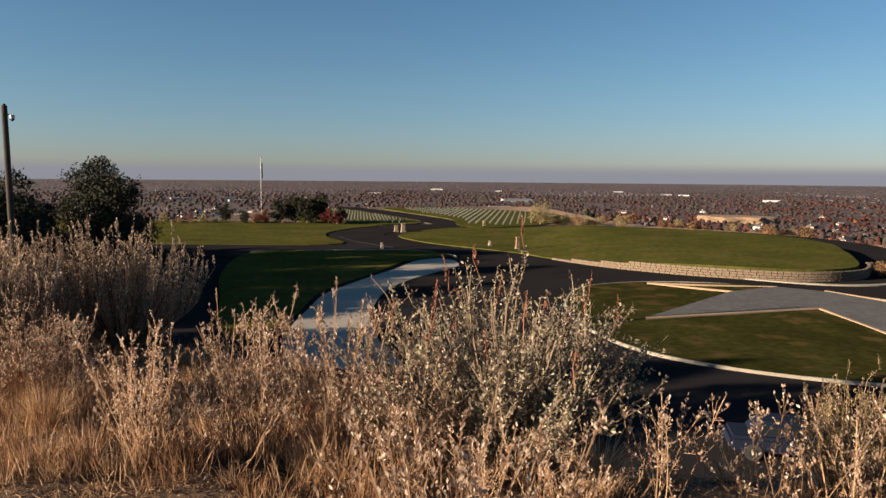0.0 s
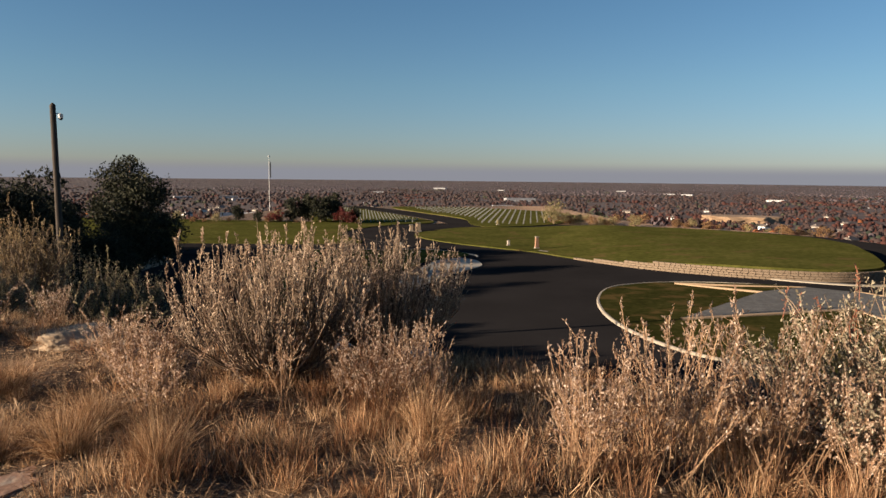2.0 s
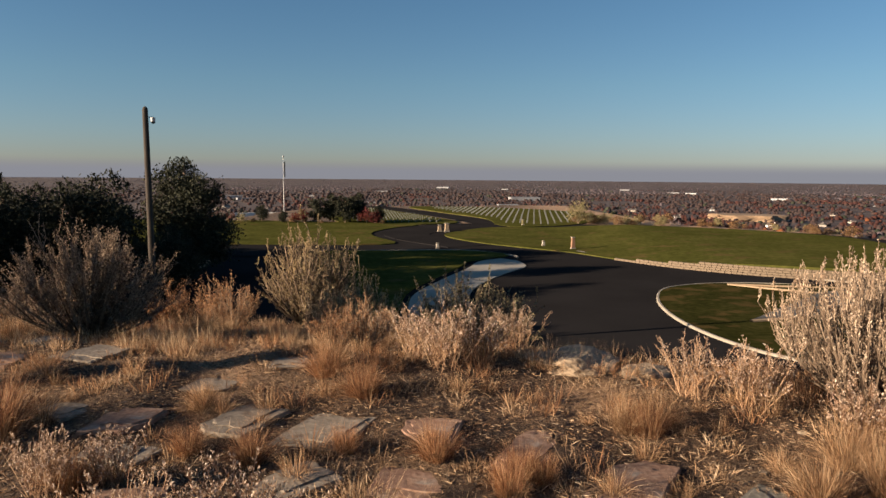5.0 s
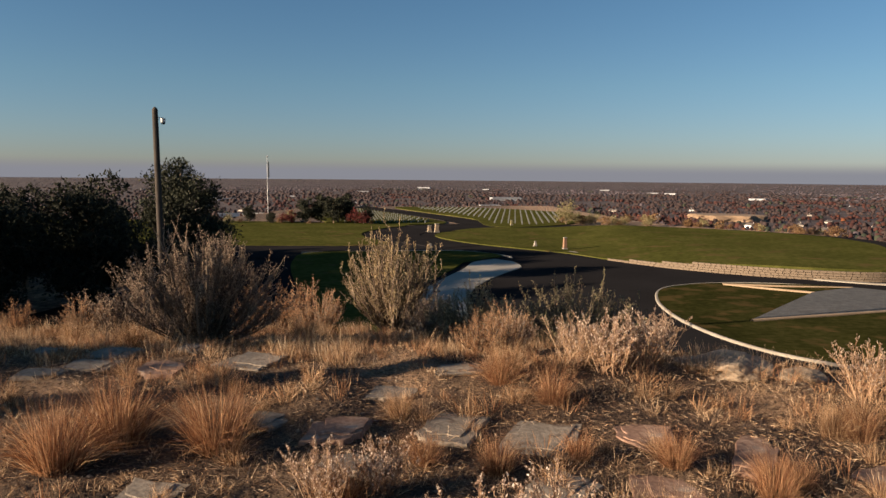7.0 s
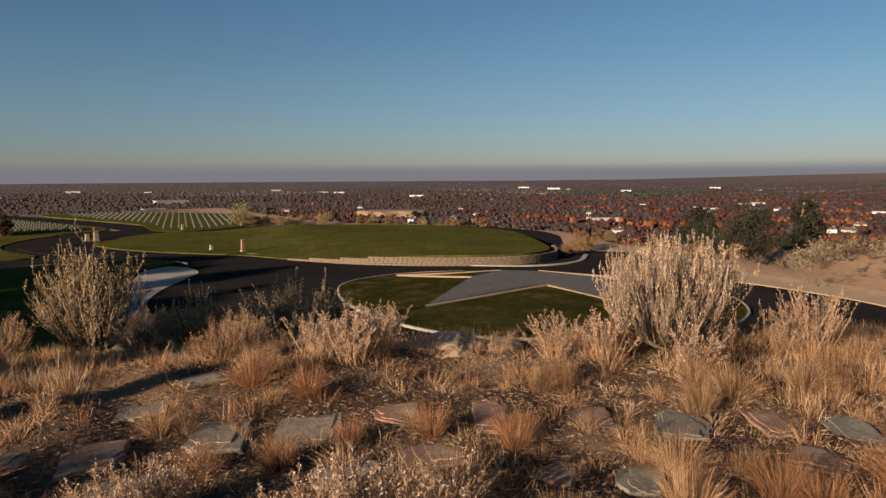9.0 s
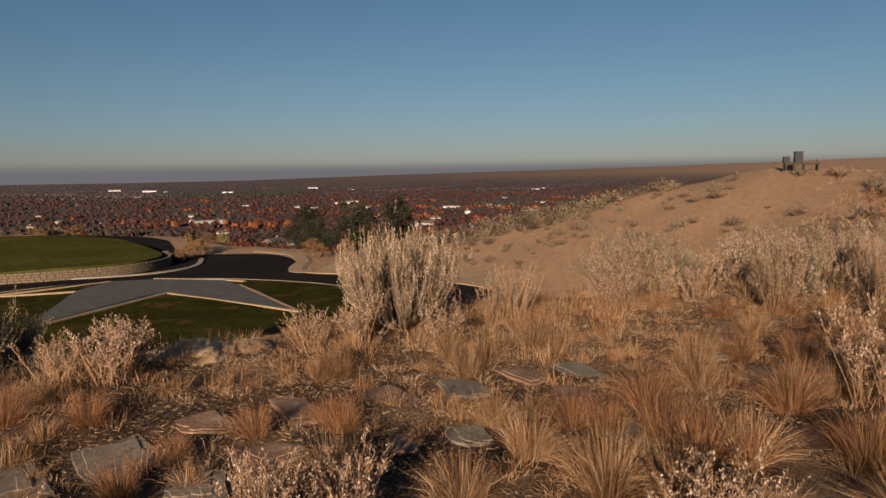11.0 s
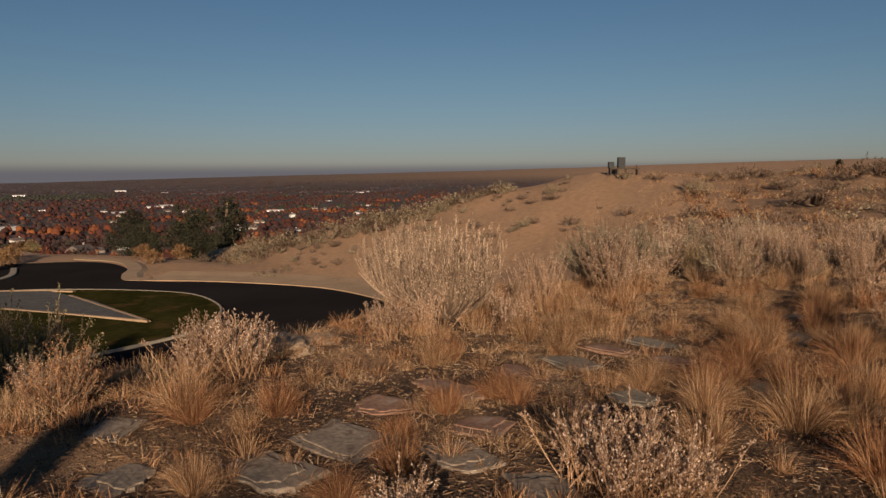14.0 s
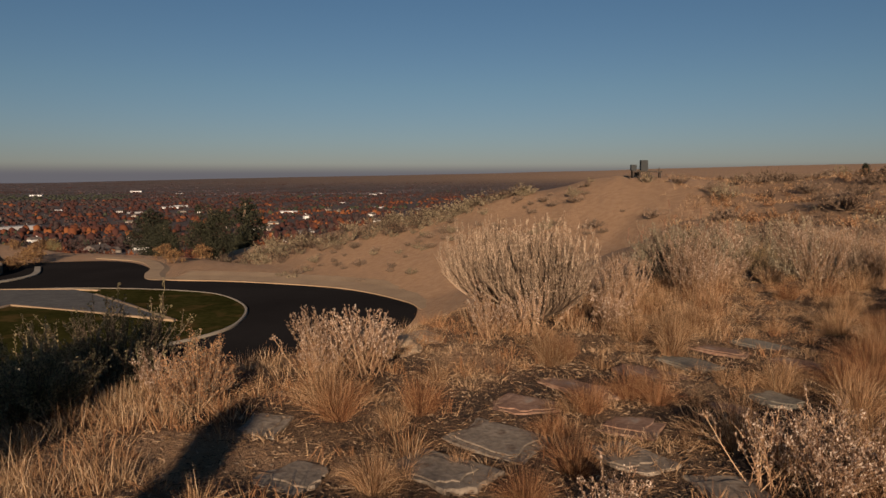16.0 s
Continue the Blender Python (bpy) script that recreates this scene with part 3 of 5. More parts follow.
# ---------------------------------------------------------------- ground
def build_ground():
    n = 331
    u = np.linspace(-1, 1, n)
    s = 2.43 * np.sinh(8.3 * u)
    X, Y = np.meshgrid(s - 6.5, s + 4.5, indexing="ij")
    Z = height(X, Y)
    v = np.stack([X, Y, Z], -1).reshape(-1, 3)
    i = np.arange(n - 1)[:, None] * n + np.arange(n - 1)[None]
    f = np.stack([i, i + n, i + n + 1, i + 1], -1).reshape(-1, 4).tolist()
    m, nd, ln, b = material("ground_soil", 0.95)
    co = nd.new("ShaderNodeTexCoord")
    at = nd.new("ShaderNodeAttribute")
    at.attribute_name = "soil"
    sep = nd.new("ShaderNodeSeparateColor")
    ln.new(at.outputs["Color"], sep.inputs[0])
    fine, broad = nd.new("ShaderNodeTexNoise"), nd.new("ShaderNodeTexNoise")
    fine.inputs["Scale"].default_value, fine.inputs["Detail"].default_value = 44, 9
    fine.inputs["Roughness"].default_value = 0.72
    broad.inputs["Scale"].default_value, broad.inputs["Detail"].default_value = 1.6, 7
    far = nd.new("ShaderNodeTexNoise")
    far.inputs["Scale"].default_value, far.inputs["Detail"].default_value = 0.012, 6
    for k in (fine, broad, far):
        ln.new(co.outputs["Object"], k.inputs["Vector"])
    blend = nd.new("ShaderNodeMixRGB")
    blend.inputs[0].default_value = 0.45
    ln.new(fine.outputs["Fac"], blend.inputs[1])
    ln.new(broad.outputs["Fac"], blend.inputs[2])
    litter = ramp(nd, [(0.40, (0.026, 0.014, 0.008)), (0.48, (0.080, 0.046, 0.026)), (0.55, (0.165, 0.10, 0.057)), (0.66, (0.33, 0.22, 0.13))])
    sand = ramp(nd, [(0.3, (0.24, 0.138, 0.076)), (0.5, (0.345, 0.207, 0.118)), (0.7, (0.45, 0.288, 0.17))])
    fields = ramp(nd, [(0.40, (0.034, 0.020, 0.018)), (0.48, (0.056, 0.035, 0.031)), (0.54, (0.085, 0.058, 0.050)), (0.60, (0.052, 0.036, 0.032))])
    ln.new(blend.outputs[0], litter.inputs[0])
    ln.new(blend.outputs[0], sand.inputs[0])
    wide = nd.new("ShaderNodeTexNoise")
    wide.inputs["Scale"].default_value, wide.inputs["Detail"].default_value = 0.045, 8
    ln.new(co.outputs["Object"], wide.inputs["Vector"])
    half = nd.new("ShaderNodeMixRGB")
    half.inputs[0].default_value = 0.55
    ln.new(far.outputs["Fac"], half.inputs[1])
    ln.new(wide.outputs["Fac"], half.inputs[2])
    ln.new(half.outputs[0], fields.inputs[0])
    m1, m2 = nd.new("ShaderNodeMixRGB"), nd.new("ShaderNodeMixRGB")
    ln.new(sep.outputs[0], m1.inputs[0])
    ln.new(litter.outputs[0], m1.inputs[1])
    ln.new(sand.outputs[0], m1.inputs[2])
    ln.new(sep.outputs[1], m2.inputs[0])
    ln.new(m1.outputs[0], m2.inputs[1])
    ln.new(fields.outputs[0], m2.inputs[2])
    ln.new(m2.outputs[0], b.inputs["Base Color"])
    bp = nd.new("ShaderNodeBump")
    bp.inputs["Strength"].default_value, bp.inputs["Distance"].default_value = 0.9, 0.07
    ln.new(fine.outputs["Fac"], bp.inputs["Height"])
    ln.new(bp.outputs[0], b.inputs["Normal"])
    me = mesh("ground", v, f, m, smooth=True)
    x, y = v[:, 0], v[:, 1]
    hill = ease(x + 0.4 * wave(x, y, 6, 2), 10, 34) * 0.95
    hill = hill * (1 - 0.45 * ease(-y + 2.2 * wave(x, y, 14, 8), -7, 1) * (1 - ease(x, 150, 300)))
    hill = np.maximum(hill, 0.75 * ease(wave(x, y, 2.6, 21), 0.35, 0.75) * ease(y, 5.2, 6.5))
    r = np.hypot(x, y)
    valley = ease(outside(x, y, TERRACE), 4, 60) * ((v[:, 2] < 1.0) | (r > 1500))
    foot = np.interp(np.degrees(np.arctan2(x + 12, y - 3)), FOOT_A, FOOT_H) / 200 * ease(r, 2600, 3600)
    hill, valley = np.maximum(hill * (r < 1500), 0.8 * np.clip(foot * 2.5, 0, 1)), valley * (1 - 0.9 * np.clip(foot * 2.5, 0, 1))
    col = np.column_stack([hill, valley, np.zeros_like(hill), np.ones_like(hill)])
    me.color_attributes.new("soil", 'FLOAT_COLOR', 'POINT').data.foreach_set("color", col.ravel())
    tagged(new("ground", me), "dry earth plateau, sandy hillside, wide valley floor and far foothills", "ground", kind="structure")


build_ground()
Z0 = 1.20


def flat(x, y, z=Z0):
    return np.full(np.shape(x), z)


PLAZA = [(-40, 51), (-24, 45), (-12, 38.5), (-3, 31), (3, 27), (12, 24.6), (30, 24), (41, 26), (45.5, 29.5), (50, 38), (50.5, 50), (49, 58), (54, 64),
         (60, 72), (61, 79), (56, 88), (62, 99), (70, 112), (72, 126), (66, 142), (52, 155), (36, 162), (13, 167), (-4, 165), (-21, 150), (-22, 132),
         (-21, 116), (-42, 113), (-64, 108), (-64, 100), (-40, 96), (-36, 78)]
v, f = fan(curve(PLAZA, 4), flat, 14, 0.5)
tagged(new("road", mesh("road", v, f, M_ASPHALT)), "wide dark asphalt drive curving below the hill", "road", kind="structure")
FAR_ROAD = [(-4, 112), (-12, 124), (-15, 134), (-12, 143), (-4, 151), (2, 160), (1, 170), (-4, 185), (-11, 202), (-20, 222), (-34, 250)]
p = curve(FAR_ROAD, 8, False)
v, f = sweep(np.column_stack([p, np.full(len(p), 1.26)]), [(4.2, -0.1), (4.2, 0), (-4.2, 0), (-4.2, -0.1)])
tagged(new("road_far", mesh("road_far", v, f, M_ASPHALT)), "asphalt lane winding away between lawns", "road", kind="structure")


def turf_z(x, y):
    return Z0 + 0.14 + 0.05 * wave(x, y, 14, 9)


def kerb(name, poly, label, closed=True, z=Z0, w=0.24, h=0.17, mat=M_KERB):
    p = curve(poly, 6, closed)
    v, f = sweep(np.column_stack([p, np.full(len(p), z)]), [(w / 2, -0.3), (w / 2, h - 0.03), (w / 2 - 0.03, h), (-w / 2 + 0.06, h), (-w / 2, h - 0.07), (-w / 2 - 0.05, -0.3)], closed)
    tagged(new(name, mesh(name, v, f, mat)), label, "kerb", kind="structure")


# round island with kerb and gravel bed
ISLAND = [(19, 74), (13.9, 70.7), (11.2, 64), (10.2, 56.5), (10.7, 49.9), (12.3, 44.9), (14.8, 41.7), (18.5, 39.2), (23, 37.3), (28.5, 36.2), (33, 37.4),
          (37.8, 40.4), (41.8, 45.4), (43, 50), (42.3, 57), (40, 64), (36.5, 68.6), (31.4, 72.6), (25, 74.6)]
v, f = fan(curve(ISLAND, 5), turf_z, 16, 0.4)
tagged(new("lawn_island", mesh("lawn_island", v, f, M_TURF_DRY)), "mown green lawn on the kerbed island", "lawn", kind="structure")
kerb("kerb_island", ISLAND, "pale concrete kerb round the island")
BED = [(15.5, 54.5), (21.5, 61.3), (27.6, 68.2), (33.2, 71.2), (36.8, 68.2), (39.6, 61.0), (36.4, 52.5), (30.6, 41.6), (31.0, 50.5), (31.3, 59.3), (23.4, 56.9)]
bm = bmesh.new()
bm.faces.new([bm.verts.new((x, y, Z0 + 0.235)) for x, y in BED])
r = bmesh.ops.extrude_face_region(bm, geom=bm.faces[:])
bmesh.ops.translate(bm, vec=(0, 0, -0.25), verts=[q for q in r["geom"] if isinstance(q, bmesh.types.BMVert)])
bmesh.ops.triangulate(bm, faces=bm.faces[:])
bmesh.ops.recalc_face_normals(bm, faces=bm.faces[:])
tagged(new("gravel_bed", bm_mesh("gravel_bed", bm, M_GRAVEL)), "grey gravel bed with pointed ends on the lawn", "gravel", kind="structure")
for line in ([(15.5, 54.5), (23.4, 56.9), (31.3, 59.3)], [(31.3, 59.3), (31.0, 50.5), (30.6, 41.6)], [(30.6, 41.6), (34, 48.5), (38.2, 57)],
             [(40.2, 58.6), (39.4, 63), (36.8, 68.8)], [(20.9, 73.3), (27, 72), (33.2, 71.2)], [(20.9, 73.1), (24, 70.6), (27.6, 68.0)]):
    kerb("mow_strip", line, "narrow tan concrete edging of the gravel bed", False, Z0 + 0.1, 0.34, 0.16, M_SAND)

# large oval lawn behind its low block wall
OVAL = [(10.3, 103.5), (14.5, 96), (20, 88.2), (26, 82.6), (33, 78.6), (40, 77.3), (46, 80), (50.5, 88), (55, 99), (58.5, 110), (58, 122), (50.5, 133), (37.5, 143),
        (24, 149), (11, 153), (2, 152), (-5.5, 141), (-8, 131), (-4, 120), (3, 111)]


def oval_z(x, y):
    return Z0 + 0.15 + 1.1 * ease(x, 12, 30) + 0.06 * wave(x, y, 18, 12)


v, f = fan(curve(OVAL, 5), oval_z, 18, 1.6)
tagged(new("lawn_oval", mesh("lawn_oval", v, f, M_TURF)), "large oval green lawn above a low wall", "lawn", kind="structure")
WALL = [(14.6, 95.3), (20, 87.4), (26, 81.9), (33, 77.9), (40, 76.5), (46.4, 79.2), (51, 86)]
CURB = [(11.0, 105.2), (15.8, 98), (22.3, 89.2), (28.5, 82.0), (34.5, 76.4), (40.5, 73.4), (47, 74.5), (53, 80.5)]
v, f = sweep(np.column_stack([curve(CURB, 6, False), np.full(len(curve(CURB, 6, False)), Z0)]), [(0.7, -0.2), (0.7, 0.14), (0.1, 0.14), (0.04, 0.13), (0.0, 0.10), (0.0, -0.2)])
tagged(new("kerb_oval", mesh("kerb_oval", v, f, M_KERB)), "pale concrete kerb and strip below the block wall", "kerb", kind="structure")


def build_block_wall():
    rs = np.random.RandomState(4)
    wall = tagged(new("block_wall"), "low retaining wall of tan rock-faced blocks", "wall", kind="structure")
    p = curve(WALL, 60, False)
    s = np.concatenate([[0], np.cumsum(np.linalg.norm(np.diff(p, axis=0), axis=1))])
    shared = [bm_mesh("block", box(0.56, 0.34, 0.25, (0, 0, 0), 0.03), M_BLOCK), bm_mesh("block_long", box(0.74, 0.36, 0.25, (0, 0, 0), 0.035), M_BLOCK)]
    for course in range(4):
        d = 0.3 * (course % 2)
        while d < s[-1]:
            k = rs.randint(2)
            w = (0.56, 0.74)[k]
            x, y = np.interp(d + w / 2, s, p[:, 0]), np.interp(d + w / 2, s, p[:, 1])
            x2, y2 = np.interp(d + w, s, p[:, 0]), np.interp(d + w, s, p[:, 1])
            top = float(oval_z(np.array(x), np.array(y))) + 0.1
            if Z0 + 0.27 * course < top - 0.1:
                ob = part("block", shared[k], wall)
                ob.matrix_basis = pose(x, y, Z0 + 0.27 * course, rs.uniform(-1.5, 1.5), 0, math.degrees(math.atan2(y2 - y, x2 - x)) + rs.uniform(-2, 2))
            d += w + 0.015


build_block_wall()

# concrete apron, median and far lawns
A_LEFT = [(-8.8, 40.5), (-10.2, 46), (-10.8, 52), (-10.8, 58), (-10.6, 66), (-8, 76), (-5.2, 85), (-3.5, 92), (-0.5, 95.6)]
A_RIGHT = [(-1.5, 39), (-3.4, 44.3), (-4.9, 50.5), (-5.6, 57), (-5.4, 67), (-3.6, 74.5), (-0.5, 82), (2.0, 87.5), (1.6, 93)]
a1, a2 = curve(A_LEFT, 6, False), curve(A_RIGHT, 6, False)
n = len(a1)
v = np.vstack([np.column_stack([a1, np.full(n, Z0 + 0.06)]), np.column_stack([a2, np.full(n, Z0 + 0.06)]), np.column_stack([a1, np.full(n, 1.0)]), np.column_stack([a2, np.full(n, 1.0)])])
f = [(i, n + i, n + i + 1, i + 1) for i in range(n - 1)] + [(i, i + 1, 2 * n + i + 1, 2 * n + i) for i in range(n - 1)] + [(n + i, 3 * n + i, 3 * n + i + 1, n + i + 1) for i in range(n - 1)]
f += [(0, 2 * n, 3 * n, n), (n - 1, 2 * n - 1, 4 * n - 1, 3 * n - 1)]
tagged(new("concrete_apron", mesh("concrete_apron", v, f, M_CONCRETE)), "pale concrete apron sweeping beside the drive", "pavement", kind="structure")
MEDIAN = [(-13, 47), (-11.4, 54), (-11.3, 66), (-8.8, 76.5), (-6, 86), (-4.3, 93), (0.8, 99), (-4.5, 104.6), (-14, 104), (-25.5, 101), (-26.5, 92), (-23.5, 76), (-19.5, 63), (-16, 51)]
v, f = fan(curve(MEDIAN, 5), turf_z, 12, 0.4)
tagged(new("lawn_median", mesh("lawn_median", v, f, M_TURF)), "shaded green lawn between drive and apron", "lawn", kind="structure")
kerb("kerb_median", [(-27, 101.5), (-14, 104.4), (-4.5, 105.0), (1.2, 99.3), (1.9, 96)], "pale kerb at the lawn's tip", False)
MEADOW = [(-120, 118), (-60, 112.5), (-30, 112), (-16, 114.5), (-20.5, 128), (-21.5, 138), (-18, 150), (-14, 158), (-22, 163), (-60, 168), (-120, 166)]
v, f = fan(curve(MEADOW, 4), turf_z, 10, 0.4)
tagged(new("lawn_meadow", mesh("lawn_meadow", v, f, M_TURF)), "open green lawn beyond the drive", "lawn", kind="structure")
for k, field in enumerate(([(-33, 168), (-19, 160), (-9, 162), (-5, 170), (-12, 190), (-22, 214), (-34, 238), (-46, 236)], [(4, 158), (14, 157), (24, 168), (34, 190), (30, 222), (8, 246), (-20, 248), (-10, 214), (2, 184)])):
    v, f = fan(curve(field, 4), turf_z, 8, 0.5)
    tagged(new("lawn_graves", mesh("lawn_graves", v, f, M_TURF)), "green cemetery lawn", "lawn", kind="structure")
SHOULDER = [(42.3, 26.2), (45.8, 29.5), (50.3, 38), (50.8, 50), (49.3, 58)]
p = curve(SHOULDER, 6, False)
v, f = sweep(np.column_stack([p, np.full(len(p), Z0)]), [(0.0, -0.2), (0.0, 0.035), (-0.25, 0.045), (-3.0, 0.16), (-5.0, 0.35), (-5.0, -0.4)])
tagged(new("shoulder", mesh("shoulder", v, f, M_SAND)), "pale sandy shoulder along the outside of the bend", "shoulder", kind="structure")
p = curve([(49.3, 58), (48.8, 60.5), (52, 63.8), (57, 67.5), (62, 74), (63, 82)], 6, False)
v, f = sweep(np.column_stack([p, np.full(len(p), Z0)]), [(0.0, -0.2), (0.0, 0.035), (-0.3, 0.05), (-1.6, 0.12), (-4, -0.5)])
tagged(new("shoulder_corner", mesh("shoulder_corner", v, f, M_SAND)), "pale sandy verge at the lane's corner", "shoulder", kind="structure")

# haze on the horizon, painted as glow on a far ring that fades upwards
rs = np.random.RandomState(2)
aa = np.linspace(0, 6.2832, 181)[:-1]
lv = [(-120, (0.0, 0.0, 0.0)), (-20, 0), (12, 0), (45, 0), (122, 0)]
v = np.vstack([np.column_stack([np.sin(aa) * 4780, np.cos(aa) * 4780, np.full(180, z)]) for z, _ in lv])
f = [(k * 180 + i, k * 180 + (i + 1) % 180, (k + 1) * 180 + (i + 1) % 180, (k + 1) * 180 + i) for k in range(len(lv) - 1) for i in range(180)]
m, nd, ln, b = material("haze_glow", 1.0)
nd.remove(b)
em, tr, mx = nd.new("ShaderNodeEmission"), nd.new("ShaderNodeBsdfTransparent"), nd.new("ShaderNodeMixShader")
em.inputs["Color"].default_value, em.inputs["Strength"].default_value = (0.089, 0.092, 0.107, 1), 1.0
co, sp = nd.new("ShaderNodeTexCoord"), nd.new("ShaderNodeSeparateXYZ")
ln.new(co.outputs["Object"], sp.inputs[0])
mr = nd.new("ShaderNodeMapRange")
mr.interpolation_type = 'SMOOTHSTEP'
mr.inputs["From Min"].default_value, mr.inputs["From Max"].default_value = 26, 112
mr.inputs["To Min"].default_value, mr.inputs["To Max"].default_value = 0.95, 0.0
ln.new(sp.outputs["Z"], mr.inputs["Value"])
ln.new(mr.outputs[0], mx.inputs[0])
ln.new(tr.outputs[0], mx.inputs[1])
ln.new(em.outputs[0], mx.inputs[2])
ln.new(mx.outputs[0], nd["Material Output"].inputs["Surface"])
tagged(new("backdrop", mesh("backdrop", v, f, m, smooth=True)), "glowing ring painted as blue-grey haze above the far plain", "haze", kind="structure")


# ---------------------------------------------------------------- shrubs on the plateau
def sagebrush(name, seed, R, H, n, twigs, per, leaf, mat, label, spike=0.0, spikes=0, upright=False):
    ob = thing(name, label, "shrub", "sagebrush on the slope")
    got = sagebrush_meshes(seed, R, H, n, twigs, per, leaf, spike, spikes, upright=upright)
    part("wood", mesh("wood", *got[0], M_TWIG), ob, "grey-brown woody branches")
    part("foliage", mesh("foliage", *got[1], mat), ob)
    if spikes:
        tagged(part("seed_spike", mesh("seed_spike", *got[2], M_RUST if spike > 0.2 else mat), ob), "upright dry seed spikes", kind="stuff")
    return ob


def buckwheat(seed, R, H, n, label, mat=None, sprigs=12, bract=0.026):
    ob = thing("buckwheat", label, "wildflower", "dry wildflowers on the slope")
    a, b = buckwheat_meshes(seed, R, H, n, sprigs, 6, bract)
    part("stem", mesh("stem", *a, M_STALK), ob, "thin red-brown dry stalks")
    tagged(part("bloom", mesh("bloom", *b, mat or M_BRACT), ob), "papery pale flower heads", kind="stuff")
    return ob


def bunchgrass(seed, n, R, H, mat, label, width=0.0022):
    ob = tagged(new("bunchgrass", mesh("bunchgrass", *tuft_mesh(seed, n, R, H, width), mat)), label, "grass tuft", "bunchgrass tufts")
    return ob


SAGE_GREEN = sagebrush("sagebrush", 11, 0.95, 1.22, 88, 13, 26, 0.025, M_SAGE, "grey-green leafy sagebrush with rust-red seed spikes", 0.24, 20)
SAGE_GREEN.matrix_basis = place(0.38, 4.55, 1.05)
SAGE_TALL = sagebrush("sagebrush", 12, 0.84, 1.30, 110, 10, 26, 0.022, M_SAGE_TAN, "tall tan sagebrush thick with upright dry spikes", 0.15, 260, True)
SAGE_TALL.matrix_basis = place(-4.05, 6.2, 0.97)
SAGE_DARK = sagebrush("sagebrush", 13, 0.78, 1.12, 84, 14, 30, 0.020, M_SAGE_DARK, "spreading dark sagebrush with bare lower branches")
SAGE_DARK.matrix_basis = place(-12.4, 9.55, 1.38)
SAGE_GOLD = sagebrush("sagebrush", 14, 0.58, 1.22, 74, 11, 24, 0.024, M_SAGE_GOLD, "upright grey-gold sagebrush on the brow", 0.14, 110)
SAGE_GOLD.matrix_basis = place(-10.05, 12.9, 1.5, 0, 0.1)
SAGE_OLIVE = sagebrush("sagebrush", 15, 0.78, 1.05, 76, 13, 28, 0.026, M_SAGE_OLIVE, "olive-gold leafy sagebrush below the brow", 0.16, 24)
SAGE_OLIVE.matrix_basis = place(-7.4, 10.2, 1.25)
copy_at(SAGE_OLIVE, -8.83, 9.8, 0.8, 160)
copy_at(SAGE_DARK, -6.3, 10.4, 0.55, 60)
LIGHT_TALL = sagebrush("sagebrush", 16, 0.86, 1.25, 40, 8, 12, 0.048, M_SAGE_TAN, "tan sagebrush with upright dry spikes on the ridge", upright=True)
LIGHT_TALL.matrix_basis = place(4.2, 3.6, 0.75, 160)
LIGHT_GREEN = sagebrush("sagebrush", 17, 0.92, 1.12, 40, 8, 12, 0.045, M_SAGE, "grey-green leafy sagebrush on the ridge")
LIGHT_GREEN.matrix_basis = place(2.6, 2.2, 0.8, 50)
LIGHT_DARK = sagebrush("sagebrush", 18, 1.0, 1.0, 40, 8, 12, 0.042, M_SAGE_DARK, "dark spreading sagebrush on the ridge")
LIGHT_DARK.matrix_basis = place(4.4, 0.2, 0.9, 80)
copy_at(SAGE_TALL, -3.2, 7.1, 0.93, 220)
for x, y, s, a in ((-9.4, 11.2, 0.6, 120), (-5.6, 9.4, 0.5, 10)):
    copy_at(SAGE_DARK, x, y, s, a)
for x, y, s, a in ((2.6, 4.4, 0.62, 90), (3.1, 3.0, 0.6, 30)):
    copy_at(SAGE_GOLD, x, y, s, a)
for x, y, s, a in ((6.0, 1.6, 0.8, 220), (2.0, 1.2, 0.6, 30), (8.0, -1.6, 0.9, 77), (3.2, -2.0, 0.7, 140), (11, 1.5, 1.0, 250), (-5.9, 10.6, 0.6, 300)):
    copy_at(LIGHT_TALL if x > 9 else SAGE_TALL, x, y, s, a)
for x, y, s, a in ((5.2, 2.9, 0.85, 110), (7.5, 1.0, 0.9, 190), (13, 3.2, 1.1, 20), (16, 1.0, 1.2, 90), (10, 4.4, 0.9, 10)):
    copy_at(LIGHT_GREEN if x > 9 else SAGE_GREEN, x, y, s, a)
for x, y, s, a in ((9.5, 3.0, 1.0, 170), (-14.3, 11.3, 0.8, 200), (14, -2.5, 1.2, 60), (18, 2.0, 1.1, 10), (22, -3, 1.3, 200)):
    copy_at(LIGHT_DARK, x, y, s, a)

RUST_BUSH = sagebrush("autumn_shrub", 19, 0.46, 0.85, 46, 8, 12, 0.026, M_STRAW_RED, "rust-brown dry shrub in the tall grass")
RUST_BUSH.matrix_basis = place(-11.5, 12.7, 1.15)
for x, y, s, a in ((-12.0, 13.1, 1.2, 70), (-11.3, 12.3, 0.9, 140), (-12.6, 12.9, 1.0, 210), (-14.8, 11.4, 0.8, 20), (-15.6, 11.0, 0.7, 90), (-8.6, 8.1, 0.75, 10), (-8.9, 7.9, 0.6, 100)):
    copy_at(RUST_BUSH, x, y, s, a)

